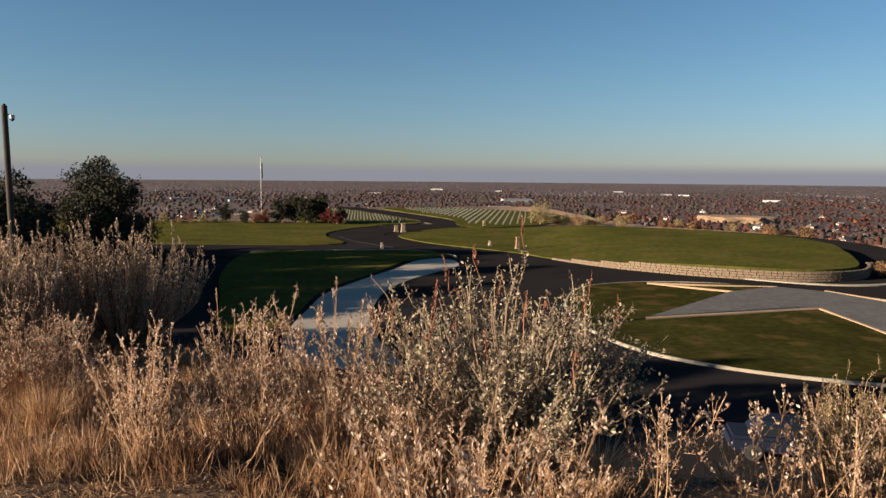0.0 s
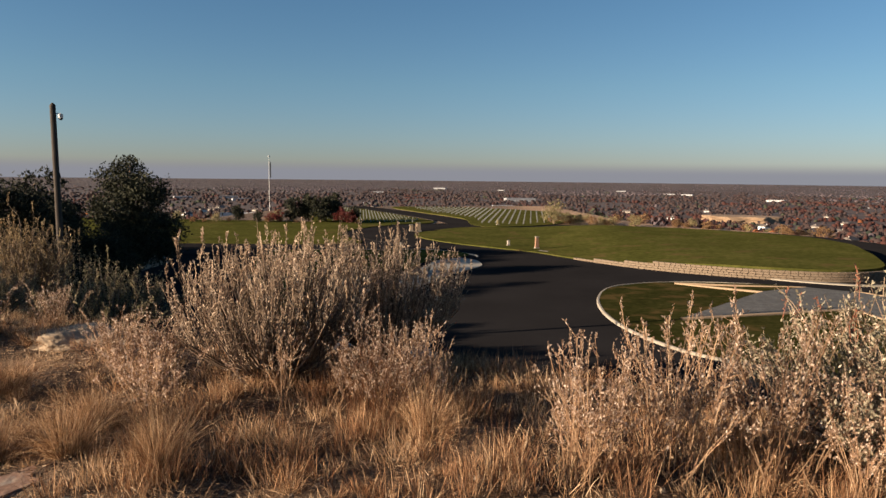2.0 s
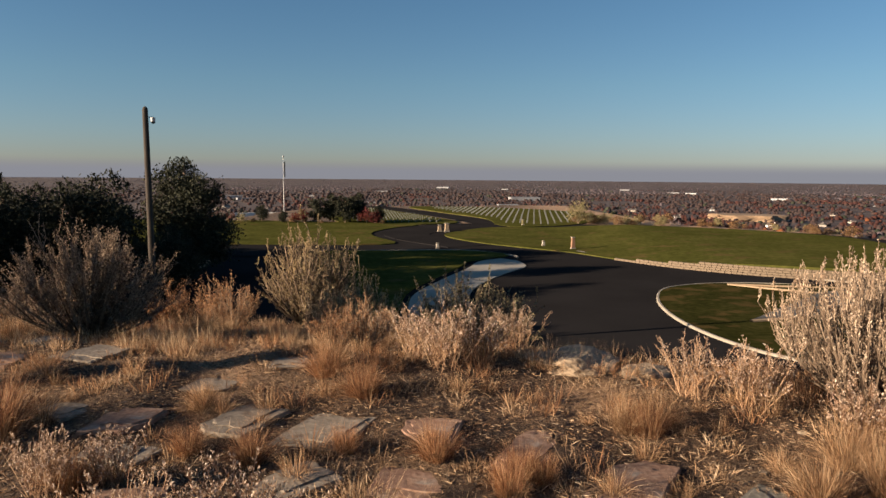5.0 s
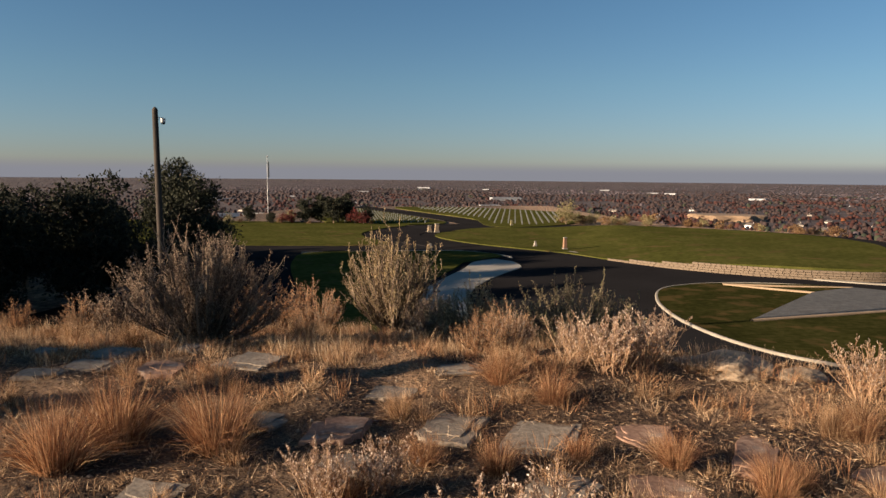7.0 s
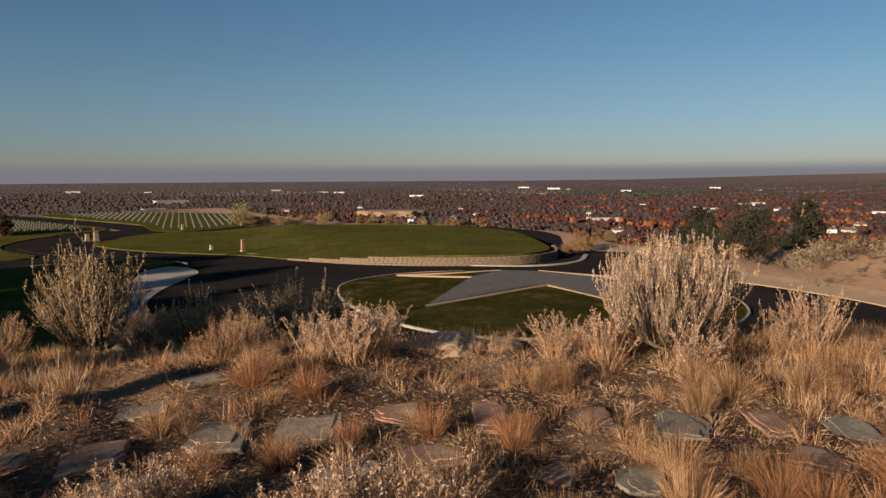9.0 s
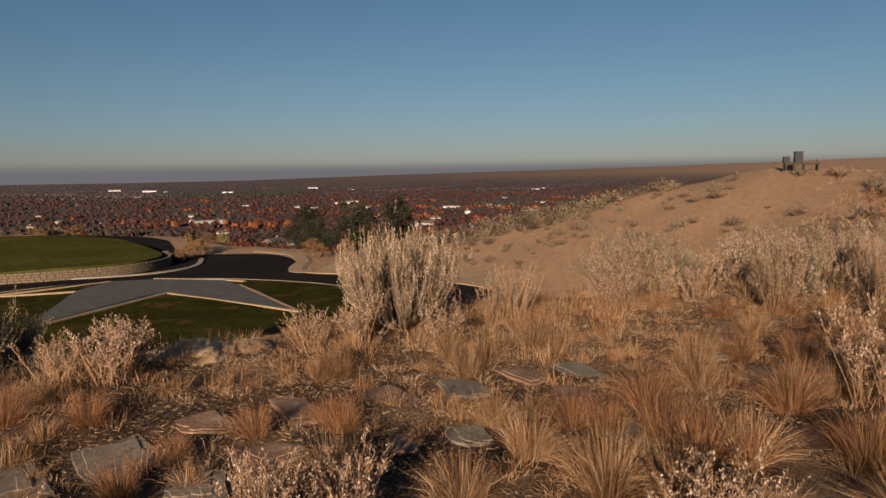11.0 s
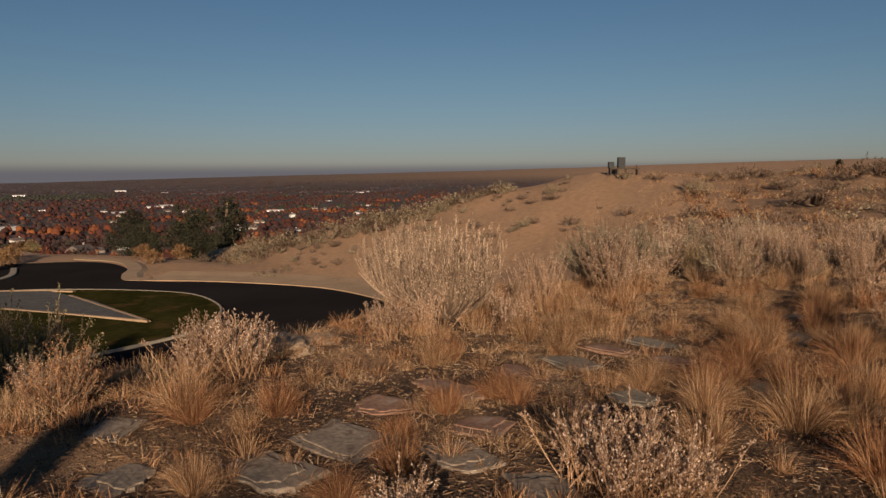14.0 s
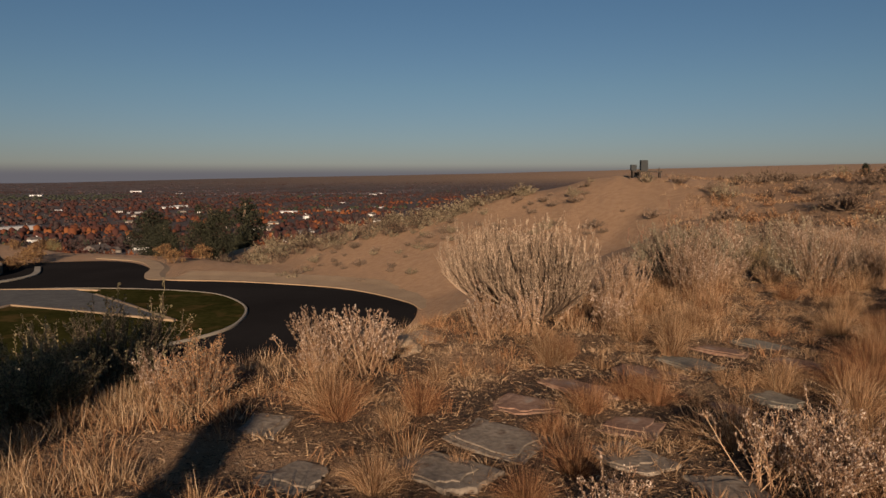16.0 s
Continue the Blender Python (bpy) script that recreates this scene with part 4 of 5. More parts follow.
BUCK_A = buckwheat(21, 0.40, 0.92, 54, "dry buckwheat clump with papery pinkish-white heads")
BUCK_A.matrix_basis = place(-1.2, 4.4)
BUCK_B = buckwheat(22, 0.30, 0.50, 44, "low dry buckwheat with pale flower heads", sprigs=9, bract=0.026)
BUCK_B.matrix_basis = place(-7.7, 7.0)
BUCK_C = buckwheat(23, 0.36, 0.66, 15, "few dry buckwheat stalks with papery heads")
BUCK_C.matrix_basis = place(1.15, 3.75)
for x, y, s, a in ((1.75, 3.75, 1.0, 70), (2.25, 3.7, 1.05, 140), (0.65, 3.65, 0.8, 250), (0.2, 3.6, 0.8, 10), (-3.9, 5.6, 0.8, 40), (-5.2, 6.0, 0.8, 100)):
    copy_at(BUCK_C, x, y, s, a)
for x, y, s, a in ((-0.62, 4.3, 1.05, 40), (-0.15, 4.0, 0.8, 100), (-1.75, 4.2, 0.8, 160),
                   (-4.6, 0.9, 0.95, 20), (-4.2, 0.6, 0.9, 90), (-3.0, 5.15, 0.80, 200), (-2.8, 5.3, 0.68, 10), (-3.2, 5.35, 0.6, 70)):
    copy_at(BUCK_A, x, y, s, a)
for x, y, s, a in ((-7.35, 7.25, 1.0, 60), (-8.0, 7.3, 0.9, 130), (-5.5, 6.5, 0.9, 10), (-5.1, 6.2, 0.85, 200),
                   (-4.7, 5.2, 0.9, 40), (-9.15, 3.45, 0.9, 20), (-8.8, 3.75, 0.85, 80), (-8.5, 3.4, 0.8, 200), (-8.95, 3.1, 0.85, 290),
                   (-7.9, 1.5, 1.0, 150), (-10.1, 4.4, 0.7, 30), (-9.8, 4.55, 0.65, 210), (-3.8, 6.9, 1.0, 250),
                   (-6.9, 8.0, 0.8, 10), (-8.4, 8.7, 0.8, 44)):
    copy_at(BUCK_B, x, y, s, a)

TUFT_GOLD = bunchgrass(31, 1000, 0.36, 0.42, M_TUFT, "golden dry bunchgrass tuft")
TUFT_GOLD.matrix_basis = place(-7.05, 2.95)
TUFT_RED = bunchgrass(32, 900, 0.34, 0.40, M_TUFT_RED, "orange-red dry bunchgrass tuft")
TUFT_RED.matrix_basis = place(-12.0, 5.0, 1.4)
TUFT_LOW = bunchgrass(33, 190, 0.22, 0.22, M_TUFT, "low straw-coloured grass tuft")
TUFT_LOW.matrix_basis = place(-7.8, 5.13)
for x, y, s, a in ((-4.97, 4.47, 1.0, 10), (-6.6, 3.5, 0.85, 50), (-7.3, 2.3, 1.2, 200), (-4.8, 2.3, 1.1, 100), (-6.3, 1.6, 1.15, 30), (-4.75, 2.45, 0.9, 260), (-8.1, 3.9, 1.0, 70),
                   (-5.4, 4.45, 0.9, 150), (-6.3, 5.6, 0.8, 0), (-8.75, 6.8, 0.95, 40), (-6.05, 5.7, 0.8, 90), (-5.0, 4.9, 0.9, 120), (-0.7, 4.8, 0.9, 10), (-2.7, 4.8, 0.9, 60), (0.8, 1.6, 1.2, 30),
                   (-3.8, 2.6, 1.0, 20), (-11.3, 10.5, 1.1, 10), (-14.4, 10.3, 1.1, 60), (-13.2, 9.2, 0.9, 110), (-4.3, 4.25, 1.0, 10), (-9.7, 6.0, 0.7, 200)):
    copy_at(TUFT_GOLD, x, y, s, a)
for x, y, s, a in ((-11.8, 5.5, 1.5, 30), (-11.0, 5.3, 1.5, 80), (-7.75, 5.0, 0.8, 10), (-7.3, 4.5, 0.75, 50), (-9.5, 5.1, 0.7, 90), (-6.2, 2.7, 0.9, 20), (-8.4, 6.2, 0.9, 200),
                   (-8.8, 6.7, 0.9, 140), (-6.4, 1.9, 1.2, 260), (-10.0, 4.5, 0.8, 10), (-8.4, 5.15, 0.6, 60), (-9.0, 4.9, 0.8, 20), (-7.07, 4.67, 0.6, 70), (-6.15, 5.5, 0.8, 10), (-5.9, 0.9, 1.2, 0),
                   (-7.2, 4.75, 0.7, 40), (-5.0, 1.5, 1.2, 60), (-3.5, 1.6, 1.2, 160), (-9.5, 3.4, 0.8, 10)):
    copy_at(TUFT_RED, x, y, s, a)
rs = np.random.RandomState(77)
for k in range(330):
    x, y = rs.uniform(-15, 3), rs.uniform(0.5, 10)
    if y < np.interp(x, RIM_X, RIM_Y) - 0.3 and not (abs(x + 13) < 1.2 and y < 5.5):
        copy_at(TUFT_LOW, x, y, rs.uniform(0.6, 1.2), rs.uniform(0, 360))
spots = []
for k in range(110):   # big tufts at a distance from each other
    x, y = rs.uniform(-9, 0), rs.uniform(-1.8, 3.2)
    if math.hypot(x + 12.5, y - 2.5) > 3.2 and all(math.hypot(x - p, y - q) > 0.62 for p, q in spots):
        spots.append((x, y))
        copy_at((TUFT_GOLD, TUFT_RED)[k % 2], x, y, rs.uniform(0.8, 1.25), rs.uniform(0, 360))
for k in range(30):
    x, y = rs.uniform(-3, 9), rs.uniform(-3, 3.8)
    if y < 2.9 or x > 4:
        copy_at(BUCK_A, x, y, rs.uniform(0.8, 1.15), rs.uniform(0, 360))
TUFT_WIDE = bunchgrass(34, 300, 0.36, 0.40, M_STRAW, "golden dry bunchgrass tuft on the ridge", 0.006)
TUFT_WIDE.matrix_basis = place(3.5, 0.5)
for k in range(60):
    x, y = rs.uniform(0, 26), rs.uniform(-9, 5)
    copy_at(TUFT_WIDE, x, y, rs.uniform(0.9, 1.6), rs.uniform(0, 360))


# ---------------------------------------------------------------- stones
SLABS = []


def slab(name, x, y, w, d, turn, mat, label, seed, thick=0.12, tilt=1.6, out=0.014):
    """A split flagstone: near-rectangular, with chipped edges, an arris and a broken upper layer."""
    SLABS.append((x, y, min(w, d) * 0.46, math.hypot(w, d) * 0.3))
    rs = np.random.RandomState(seed)
    q = np.array([(-1, -1), (1, -1), (1, 1), (-1, 1)], float) * rs.uniform(0.80, 1.04, (4, 2))
    if rs.uniform() < 0.55:   # one corner broken off
        k = rs.randint(4)
        a, b, c = q[k - 1], q[k], q[(k + 1) % 4]
        q = np.vstack([q[:k], [b + (a - b) * rs.uniform(0.2, 0.5)], [b + (c - b) * rs.uniform(0.2, 0.5)], q[k + 1:]])
    q = q * np.array([w, d]) / 2
    rim = np.vstack([q[i] + (q[(i + 1) % len(q)] - q[i]) * u for i in range(len(q)) for u in (0, 0.22, 0.47, 0.71)])
    rim = rim + rs.normal(scale=0.010, size=rim.shape)
    n, mid = len(rim), rim.mean(0)
    shift = rs.uniform(-0.16, 0.16, 2) * min(w, d)
    rings = [(1.03, -thick), (1.015, -0.03), (1.0, -0.008), (0.975, 0.0)]   # body, then a thinner split layer on it
    layer = [(0.74, -0.004), (0.74, 0.007), (0.72, 0.010)]
    wob = 1 + rs.normal(scale=0.06, size=(n, 1))
    v, f = [], []
    for k, (g, z) in enumerate(rings):
        v.append(np.column_stack([mid + (rim - mid) * g, np.full(n, z) + (rs.normal(scale=0.004, size=n) if k < 3 else 0)]))
    for g, z in layer:
        v.append(np.column_stack([mid + shift + (rim - mid) * g * wob, np.full(n, z)]))
    for lo, hi in ((0, 4), (4, 7)):
        f += [(k * n + i, k * n + (i + 1) % n, (k + 1) * n + (i + 1) % n, (k + 1) * n + i) for k in range(lo, hi - 1) for i in range(n)]
        f.append(tuple(range((hi - 1) * n, hi * n)))
    v = np.vstack(v)
    ob = tagged(new(name, mesh(name, v, f, mat)), label, "stone", "flat stones in the dry grass")
    ob.matrix_basis = pose(x, y, ground_z(x, y) + out, rs.uniform(-tilt, tilt), rs.uniform(-tilt, tilt), turn)
    return ob


GREY = "weathered grey-brown sandstone slab set in the soil"
RED = "flat rust-red sandstone slab set in the soil"
GREEN = "flat greenish-grey sandstone slab set in the soil"
for k, (x, y, w, d, a) in enumerate([(-9.29, 5.73, 0.50, 0.76, 160), (-8.60, 5.52, 0.74, 0.56, 72), (-8.65, 4.6, 0.58, 0.42, 48), (-9.98, 5.04, 0.40, 0.52, 78), (-11.21, 4.59, 0.40, 0.32, 165),
                                     (-11.24, 7.3, 0.62, 0.52, 66), (-12.87, 7.88, 0.47, 0.6, 168), (-13.72, 8.08, 0.49, 0.33, 87), (-12.82, 7.24, 0.5, 0.46, 177), (-13.1, 6.87, 0.42, 0.34, 177),
                                     (-10.79, 5.97, 0.40, 0.44, 60), (-11.99, 7.82, 0.36, 0.28, 72), (-9.76, 6.54, 0.45, 0.48, 171), (-9.2, 7.1, 0.5, 0.32, 15), (-8.95, 3.95, 0.5, 0.4, 30)]):
    slab("stone_slab", x, y, w, d, a, M_SLAB, GREY, 300 + k)
for k, (x, y, w, d, a) in enumerate([(-7.07, 5.14, 0.42, 0.88, 153), (-7.84, 5.50, 0.58, 0.46, 75), (-7.93, 4.62, 0.46, 0.50, 80), (-10.18, 5.63, 0.54, 0.46, 78), (-12.07, 7.15, 0.59, 0.45, 87),
                                     (-6.50, 4.62, 0.46, 0.84, 150), (-5.50, 3.24, 0.42, 0.50, 118), (-5.12, 3.95, 0.32, 0.70, 150), (-9.6, 4.3, 0.5, 0.35, 5), (-7.3, 3.9, 0.4, 0.3, 20)]):
    slab("stone_slab", x, y, w, d, a, M_SLAB_RED, RED, 340 + k)
for k, (x, y, w, d, a) in enumerate([(-5.78, 4.27, 0.48, 0.76, 130), (-4.70, 3.52, 1.10, 0.38, 56), (-6.86, 3.59, 0.55, 0.34, 45), (-6.17, 2.51, 0.62, 0.36, 12), (-3.42, 2.48, 1.0, 0.42, -50), (-2.4, 1.6, 0.7, 0.4, -40), (-4.0, 1.9, 0.5, 0.35, -30)]):
    slab("stone_slab", x, y, w, d, a, M_SLAB_GREEN, GREEN, 370 + k)


def boulder(x, y, sx, sy, sz, turn, mat, label, seed):
    rs = np.random.RandomState(seed)
    bm = bmesh.new()
    bmesh.ops.create_icosphere(bm, subdivisions=4, radius=1)
    for q in bm.verts:
        nn = noise.noise(q.co * 1.6 + Vector((seed, 0, 0))) * 0.3 + noise.noise(q.co * 4.5) * 0.10 + noise.noise(q.co * 11) * 0.04
        q.co *= 1 + nn
        q.co.x, q.co.y, q.co.z = q.co.x * sx, q.co.y * sy, max(q.co.z, -0.4) * sz
    ob = tagged(new("boulder", bm_mesh("boulder", bm, mat)), label, "boulder")
    ob.matrix_basis = pose(x, y, ground_z(x, y) + 0.02, 0, 0, turn)


boulder(-6.4, 7.4, 0.50, 0.40, 0.15, 15, M_BOULDER, "low rounded tan boulder on the brow", 3)
boulder(-5.75, 7.2, 0.30, 0.22, 0.07, 40, M_BOULDER, "small flat tan boulder on the brow", 5)


# small stones and clods scattered on the soil
rs = np.random.RandomState(88)
bm0 = bmesh.new()
bmesh.ops.create_cone(bm0, cap_ends=True, segments=5, radius1=1, radius2=0.55, depth=1.2)
bmesh.ops.triangulate(bm0, faces=bm0.faces[:])
bm0.verts.index_update()
pv, pf = np.array([q.co[:] for q in bm0.verts]), np.array([[q.index for q in fc.verts] for fc in bm0.faces])
bm0.free()
n = 3200
x, y = rs.uniform(-16, 0, n), rs.uniform(1.0, 11, n)
ok = y < np.interp(x, RIM_X, RIM_Y) - 0.1
x, y = x[ok], y[ok]
n = len(x)
size = 0.006 + 0.022 * rs.uniform(0, 1, n) ** 3
v = pv[None] * rs.uniform(0.6, 1.2, (n, len(pv), 1)) * (size[:, None] * np.column_stack([rs.uniform(0.8, 1.6, n), rs.uniform(0.8, 1.4, n), rs.uniform(0.5, 0.9, n)]))[:, None] + np.column_stack([x, y, height(x, y) + size * 0.2])[:, None]
tagged(new("gravel", mesh("gravel", v.reshape(-1, 3), (pf[None] + (np.arange(n) * len(pv))[:, None, None]).reshape(-1, 3).tolist(), M_CLOD)), "small stones and clods on the bare soil", "gravel", kind="stuff")


# ---------------------------------------------------------------- ground cover
def cover(name, seed, n, x0, x1, y0, y1, h, lean, width, mat, label, patch=2.2, cut=-0.2, rimmed=1.0, clump=24, spread=0.07, sink=0.01):
    """Dry grass that grows in small clumps, in patches, and leaves the stones free."""
    rs = np.random.RandomState(seed)
    m = n // clump
    cx, cy, ch = rs.uniform(x0, x1, m), rs.uniform(y0, y1, m), rs.uniform(0.45, 1.25, m)
    k = rs.randint(0, m, n)
    dx, dy = rs.normal(scale=spread, size=(2, n)) * ch[k]
    x, y = cx[k] + dx, cy[k] + dy
    rim = np.interp(x, RIM_X, RIM_Y)
    keep = (y < rim + rimmed) & ((wave(cx, cy, patch, seed) + rs.normal(scale=0.3, size=m))[k] > cut)
    for sx, sy, r1, r2 in SLABS:
        keep &= np.hypot(x - sx, y - sy) > rs.uniform(r1 * 0.95, r2 * 1.05, n)
    x, y, dx, dy, hh = x[keep], y[keep], dx[keep], dy[keep], (h * ch[k])[keep]
    n = len(x)
    b = np.column_stack([x, y, height(x, y) - sink * rs.uniform(0.3, 1.0, n)])
    hh = hh * rs.uniform(0.5, 1.2, n)
    az, le = np.arctan2(dy, dx) + rs.normal(scale=0.9, size=n), lean * rs.uniform(0.2, 1.2, n)
    o = np.column_stack([np.cos(az), np.sin(az), np.zeros(n)])
    tip = b + o * (hh * le)[:, None] + np.column_stack([np.zeros(n), np.zeros(n), hh / (1 + le)])
    v, f = ribbons(b, tip, np.column_stack([np.zeros(n), np.zeros(n), hh * 0.06]), width * rs.uniform(0.7, 1.4, n), rs)
    tagged(new(name, mesh(name, v, f, mat)), label, "dry grass", kind="stuff")


cover("dry_grass", 41, 190000, -17, 4, 0.5, 12, 0.12, 0.8, 0.0040, M_STRAW, "clumps of straw-coloured dry grass over the plateau", 0.9, 0.15, 1.5, 30, 0.05)
cover("dry_litter", 42, 140000, -15.5, 2, 1.5, 10.5, 0.026, 2.8, 0.006, M_LITTER, "brown dead leaves and twigs on the soil", 1.1, -1.0, 1.5, 8, 0.2, -0.016)
cover("straw_litter", 49, 100000, -15.5, 2, 1.5, 10.5, 0.030, 2.6, 0.0032, M_TUFT, "fallen straw lying on the soil", 0.7, -0.1, 1.5, 12, 0.12, -0.018)
cover("red_grass", 43, 80000, -16, 4, 0.5, 12, 0.20, 0.55, 0.0042, M_STRAW_RED, "clumps of rust-coloured dry grass", 1.2, 0.45, 1.5, 40, 0.06)
cover("brow_straw", 46, 60000, -17, -5.5, 7.3, 12.6, 0.30, 0.5, 0.0036, M_STRAW, "tall golden grass along the brow", 1.5, 0.3, 1.5, 36, 0.07)
cover("brow_rust_grass", 47, 60000, -17, -4.5, 6.6, 12.2, 0.20, 0.7, 0.0036, M_STRAW_RED, "rust-brown grass along the brow", 1.2, 0.1, 1.5, 36, 0.06)
cover("tall_straw", 44, 22000, -4.8, 1, 3.8, 7.0, 0.24, 0.5, 0.0034, M_STRAW, "tan grass below the shrubs", 0.9, 0.2, 1.2, 40, 0.06)
cover("rust_straw", 48, 46000, -4.8, 1, 3.8, 7.0, 0.28, 0.5, 0.0034, M_RUSTY, "red-brown grass below the shrubs", 0.8, 0.25, 1.2, 40, 0.06)
cover("ridge_grass", 45, 34000, 2, 26, -10, 7, 0.26, 0.7, 0.010, M_TUFT, "dry grass along the ridge", 3, -0.1, 3, 30, 0.12)
cover("far_ridge_grass", 50, 36000, 24, 100, -32, 9, 0.5, 0.8, 0.03, M_TUFT, "dry golden grass over the far ridge", 9, -0.1, 4, 20, 0.4)


# ---------------------------------------------------------------- hillside shrubs
FAR_SAGE = thing("sagebrush", "round grey-tan sagebrush on the sandy hillside", "shrub", "shrubs on the hillside")
got = sagebrush_meshes(51, 1.0, 1.0, 24, 7, 12, 0.075, fine=False)
part("wood", mesh("wood", *got[0], M_TWIG), FAR_SAGE)
part("foliage", mesh("foliage", *got[1], M_SAGE_DARK), FAR_SAGE)
FAR_SAGE.matrix_basis = place(72, 18.4, 1.25)
FAR_PALE = thing("sagebrush", "pale tan sagebrush on the sandy hillside", "shrub", "shrubs on the hillside")
got = sagebrush_meshes(52, 1.05, 1.0, 24, 7, 12, 0.075, fine=False)
part("wood", mesh("wood", *got[0], M_TWIG), FAR_PALE)
part("foliage", mesh("foliage", *got[1], M_FAR_SAGE), FAR_PALE)
FAR_PALE.matrix_basis = place(68.6, 32.7, 1.1)
FAR_RUST = thing("autumn_shrub", "low rust-brown brush on the ridge", "shrub", "shrubs on the hillside")
got = sagebrush_meshes(53, 1.15, 0.8, 24, 7, 12, 0.075, fine=False)
part("wood", mesh("wood", *got[0], M_TWIG), FAR_RUST)
part("foliage", mesh("foliage", *got[1], M_STRAW_RED), FAR_RUST)
FAR_RUST.matrix_basis = place(44, 1.5, 1.2)
for k, (x, y, s) in enumerate([(75.2, 19.3, 1.25), (73.4, 21.3, 0.9), (61.9, 14.8, 1.25), (65.7, 26.2, 1.1), (63.4, 19.9, 1.2), (61.1, 23.0, 0.9), (70.9, 34.3, 1.15), (80.3, 36.9, 1.2), (76.8, 44.6, 0.9), (76.8, 42.2, 0.9),
                               (72.8, 52.9, 1.0), (71.4, 47.1, 1.1), (66.3, 50.0, 1.0), (70.4, 57.6, 1.0), (62.3, 41.7, 1.1), (68.2, 42.3, 0.9), (74.7, 10.5, 1.2), (72.9, 6.9, 1.5), (59.9, 9.0, 1.2), (54.1, -6.1, 1.7), (62.8, 2.2, 1.7), (55.0, 0.4, 1.2),
                               (66, 3, 1.5), (70, -6, 1.8), (90, -12, 2.0), (46, -3, 1.4), (38, 3, 1.2)]):
    copy_at(FAR_SAGE if k % 4 else FAR_PALE, x, y, s, 47 * k)


FAR_DARK = thing("sagebrush", "dark leafless brown shrub on the ridge", "shrub", "shrubs on the hillside")
got = sagebrush_meshes(50, 1.1, 0.95, 24, 7, 12, 0.075, fine=False)
part("wood", mesh("wood", *got[0], M_TWIG), FAR_DARK)
part("foliage", mesh("foliage", *got[1], M_HILL_DARK), FAR_DARK)
FAR_DARK.matrix_basis = place(63.5, -9.5, 1.6)


def brush(name, label, spots, seed, R, H, mat):
    """Brush that nobody could count, as one mesh: many low leafy clumps."""
    vs, fs, o = [], [], 0
    shapes = [sagebrush_meshes(seed + k, R, H, 14, 5, 7, 0.10, fine=False)[1] for k in range(3)]
    for k, (x, y, s, a) in enumerate(spots):
        v, f = shapes[k % 3]
        c, d = math.cos(a), math.sin(a)
        vs.append(np.column_stack([v[:, 0] * c - v[:, 1] * d, v[:, 0] * d + v[:, 1] * c, v[:, 2]]) * s + np.array([x, y, ground_z(x, y) - 0.05]))
        fs += [tuple(q + o for q in g) for g in f]
        o += len(v)
    tagged(new(name, mesh(name, np.vstack(vs), fs, mat)), label, "brush", kind="stuff")


rs = np.random.RandomState(61)
belt = [[], []]
for k in range(165):   # thick belt along the spur's skyline and down its flank
    t = rs.uniform(0, 1) ** 0.8
    belt[rs.uniform() < 0.38].append((83.8 - 3.5 * t + rs.uniform(-11, 2.5) * (0.25 + 0.85 * t), 26 + 42 * t, rs.uniform(1.0, 2.1), rs.uniform(0, 6.28)))
brush("skyline_brush", "pale grey-tan brush along the crest of the sandy hill", belt[0], 54, 1.0, 1.05, M_FAR_SAGE)
brush("dark_skyline_brush", "darker brush along the crest of the sandy hill", belt[1], 57, 1.0, 1.0, M_HILL_DARK)
for k in range(95):   # dotted over the sandy face
    x, y = rs.uniform(54, 84), rs.uniform(12, 52)
    copy_at((FAR_SAGE, FAR_SAGE, FAR_PALE)[k % 3], x, y, rs.uniform(0.45, 0.95), rs.uniform(0, 360), -0.05)
for k in range(16):   # dark row on the far skyline
    copy_at(FAR_SAGE, 80 + rs.uniform(-3, 6) + 0.6 * k, 0.5 - 1.1 * k + rs.uniform(-1, 1), rs.uniform(1.0, 1.7), rs.uniform(0, 360), -0.05)
for nm, lb, seed, m in (("ridge_brush", "grey-brown brush over the ridge", 60, M_FAR_SAGE), ("dark_ridge_brush", "dark brown brush over the ridge", 63, M_HILL_DARK), ("rust_ridge_brush", "rust-brown brush over the ridge", 66, M_RUSTY)):
    brush(nm, lb, [(rs.uniform(24, 96), rs.uniform(-30, 7), rs.uniform(0.6, 1.5), rs.uniform(0, 6.28)) for k in range(40)], seed, 1.1, 0.85, m)

for nm, lb, seed, m in (("dark_hollow_brush", "dark grey-brown brush in the hollow below the ridge", 69, M_HILL_DARK), ("rust_hollow_brush", "rust-brown brush in the hollow below the ridge", 72, M_RUSTY)):
    brush(nm, lb, [(rs.uniform(37, 66), rs.uniform(-6, 3.5), rs.uniform(0.6, 1.2), rs.uniform(0, 6.28)) for k in range(26)], seed, 1.0, 0.85, m)
for x, y, s in ((52.6, -6.6, 2.0), (70.5, -12.2, 2.0), (75, -15.5, 2.4), (74, -18, 2.2), (58, -13.6, 1.7), (83.5, -2.4, 1.8), (80.5, -4.6, 1.6)):
    copy_at(FAR_DARK, x, y, s, 70 * x, -0.05)


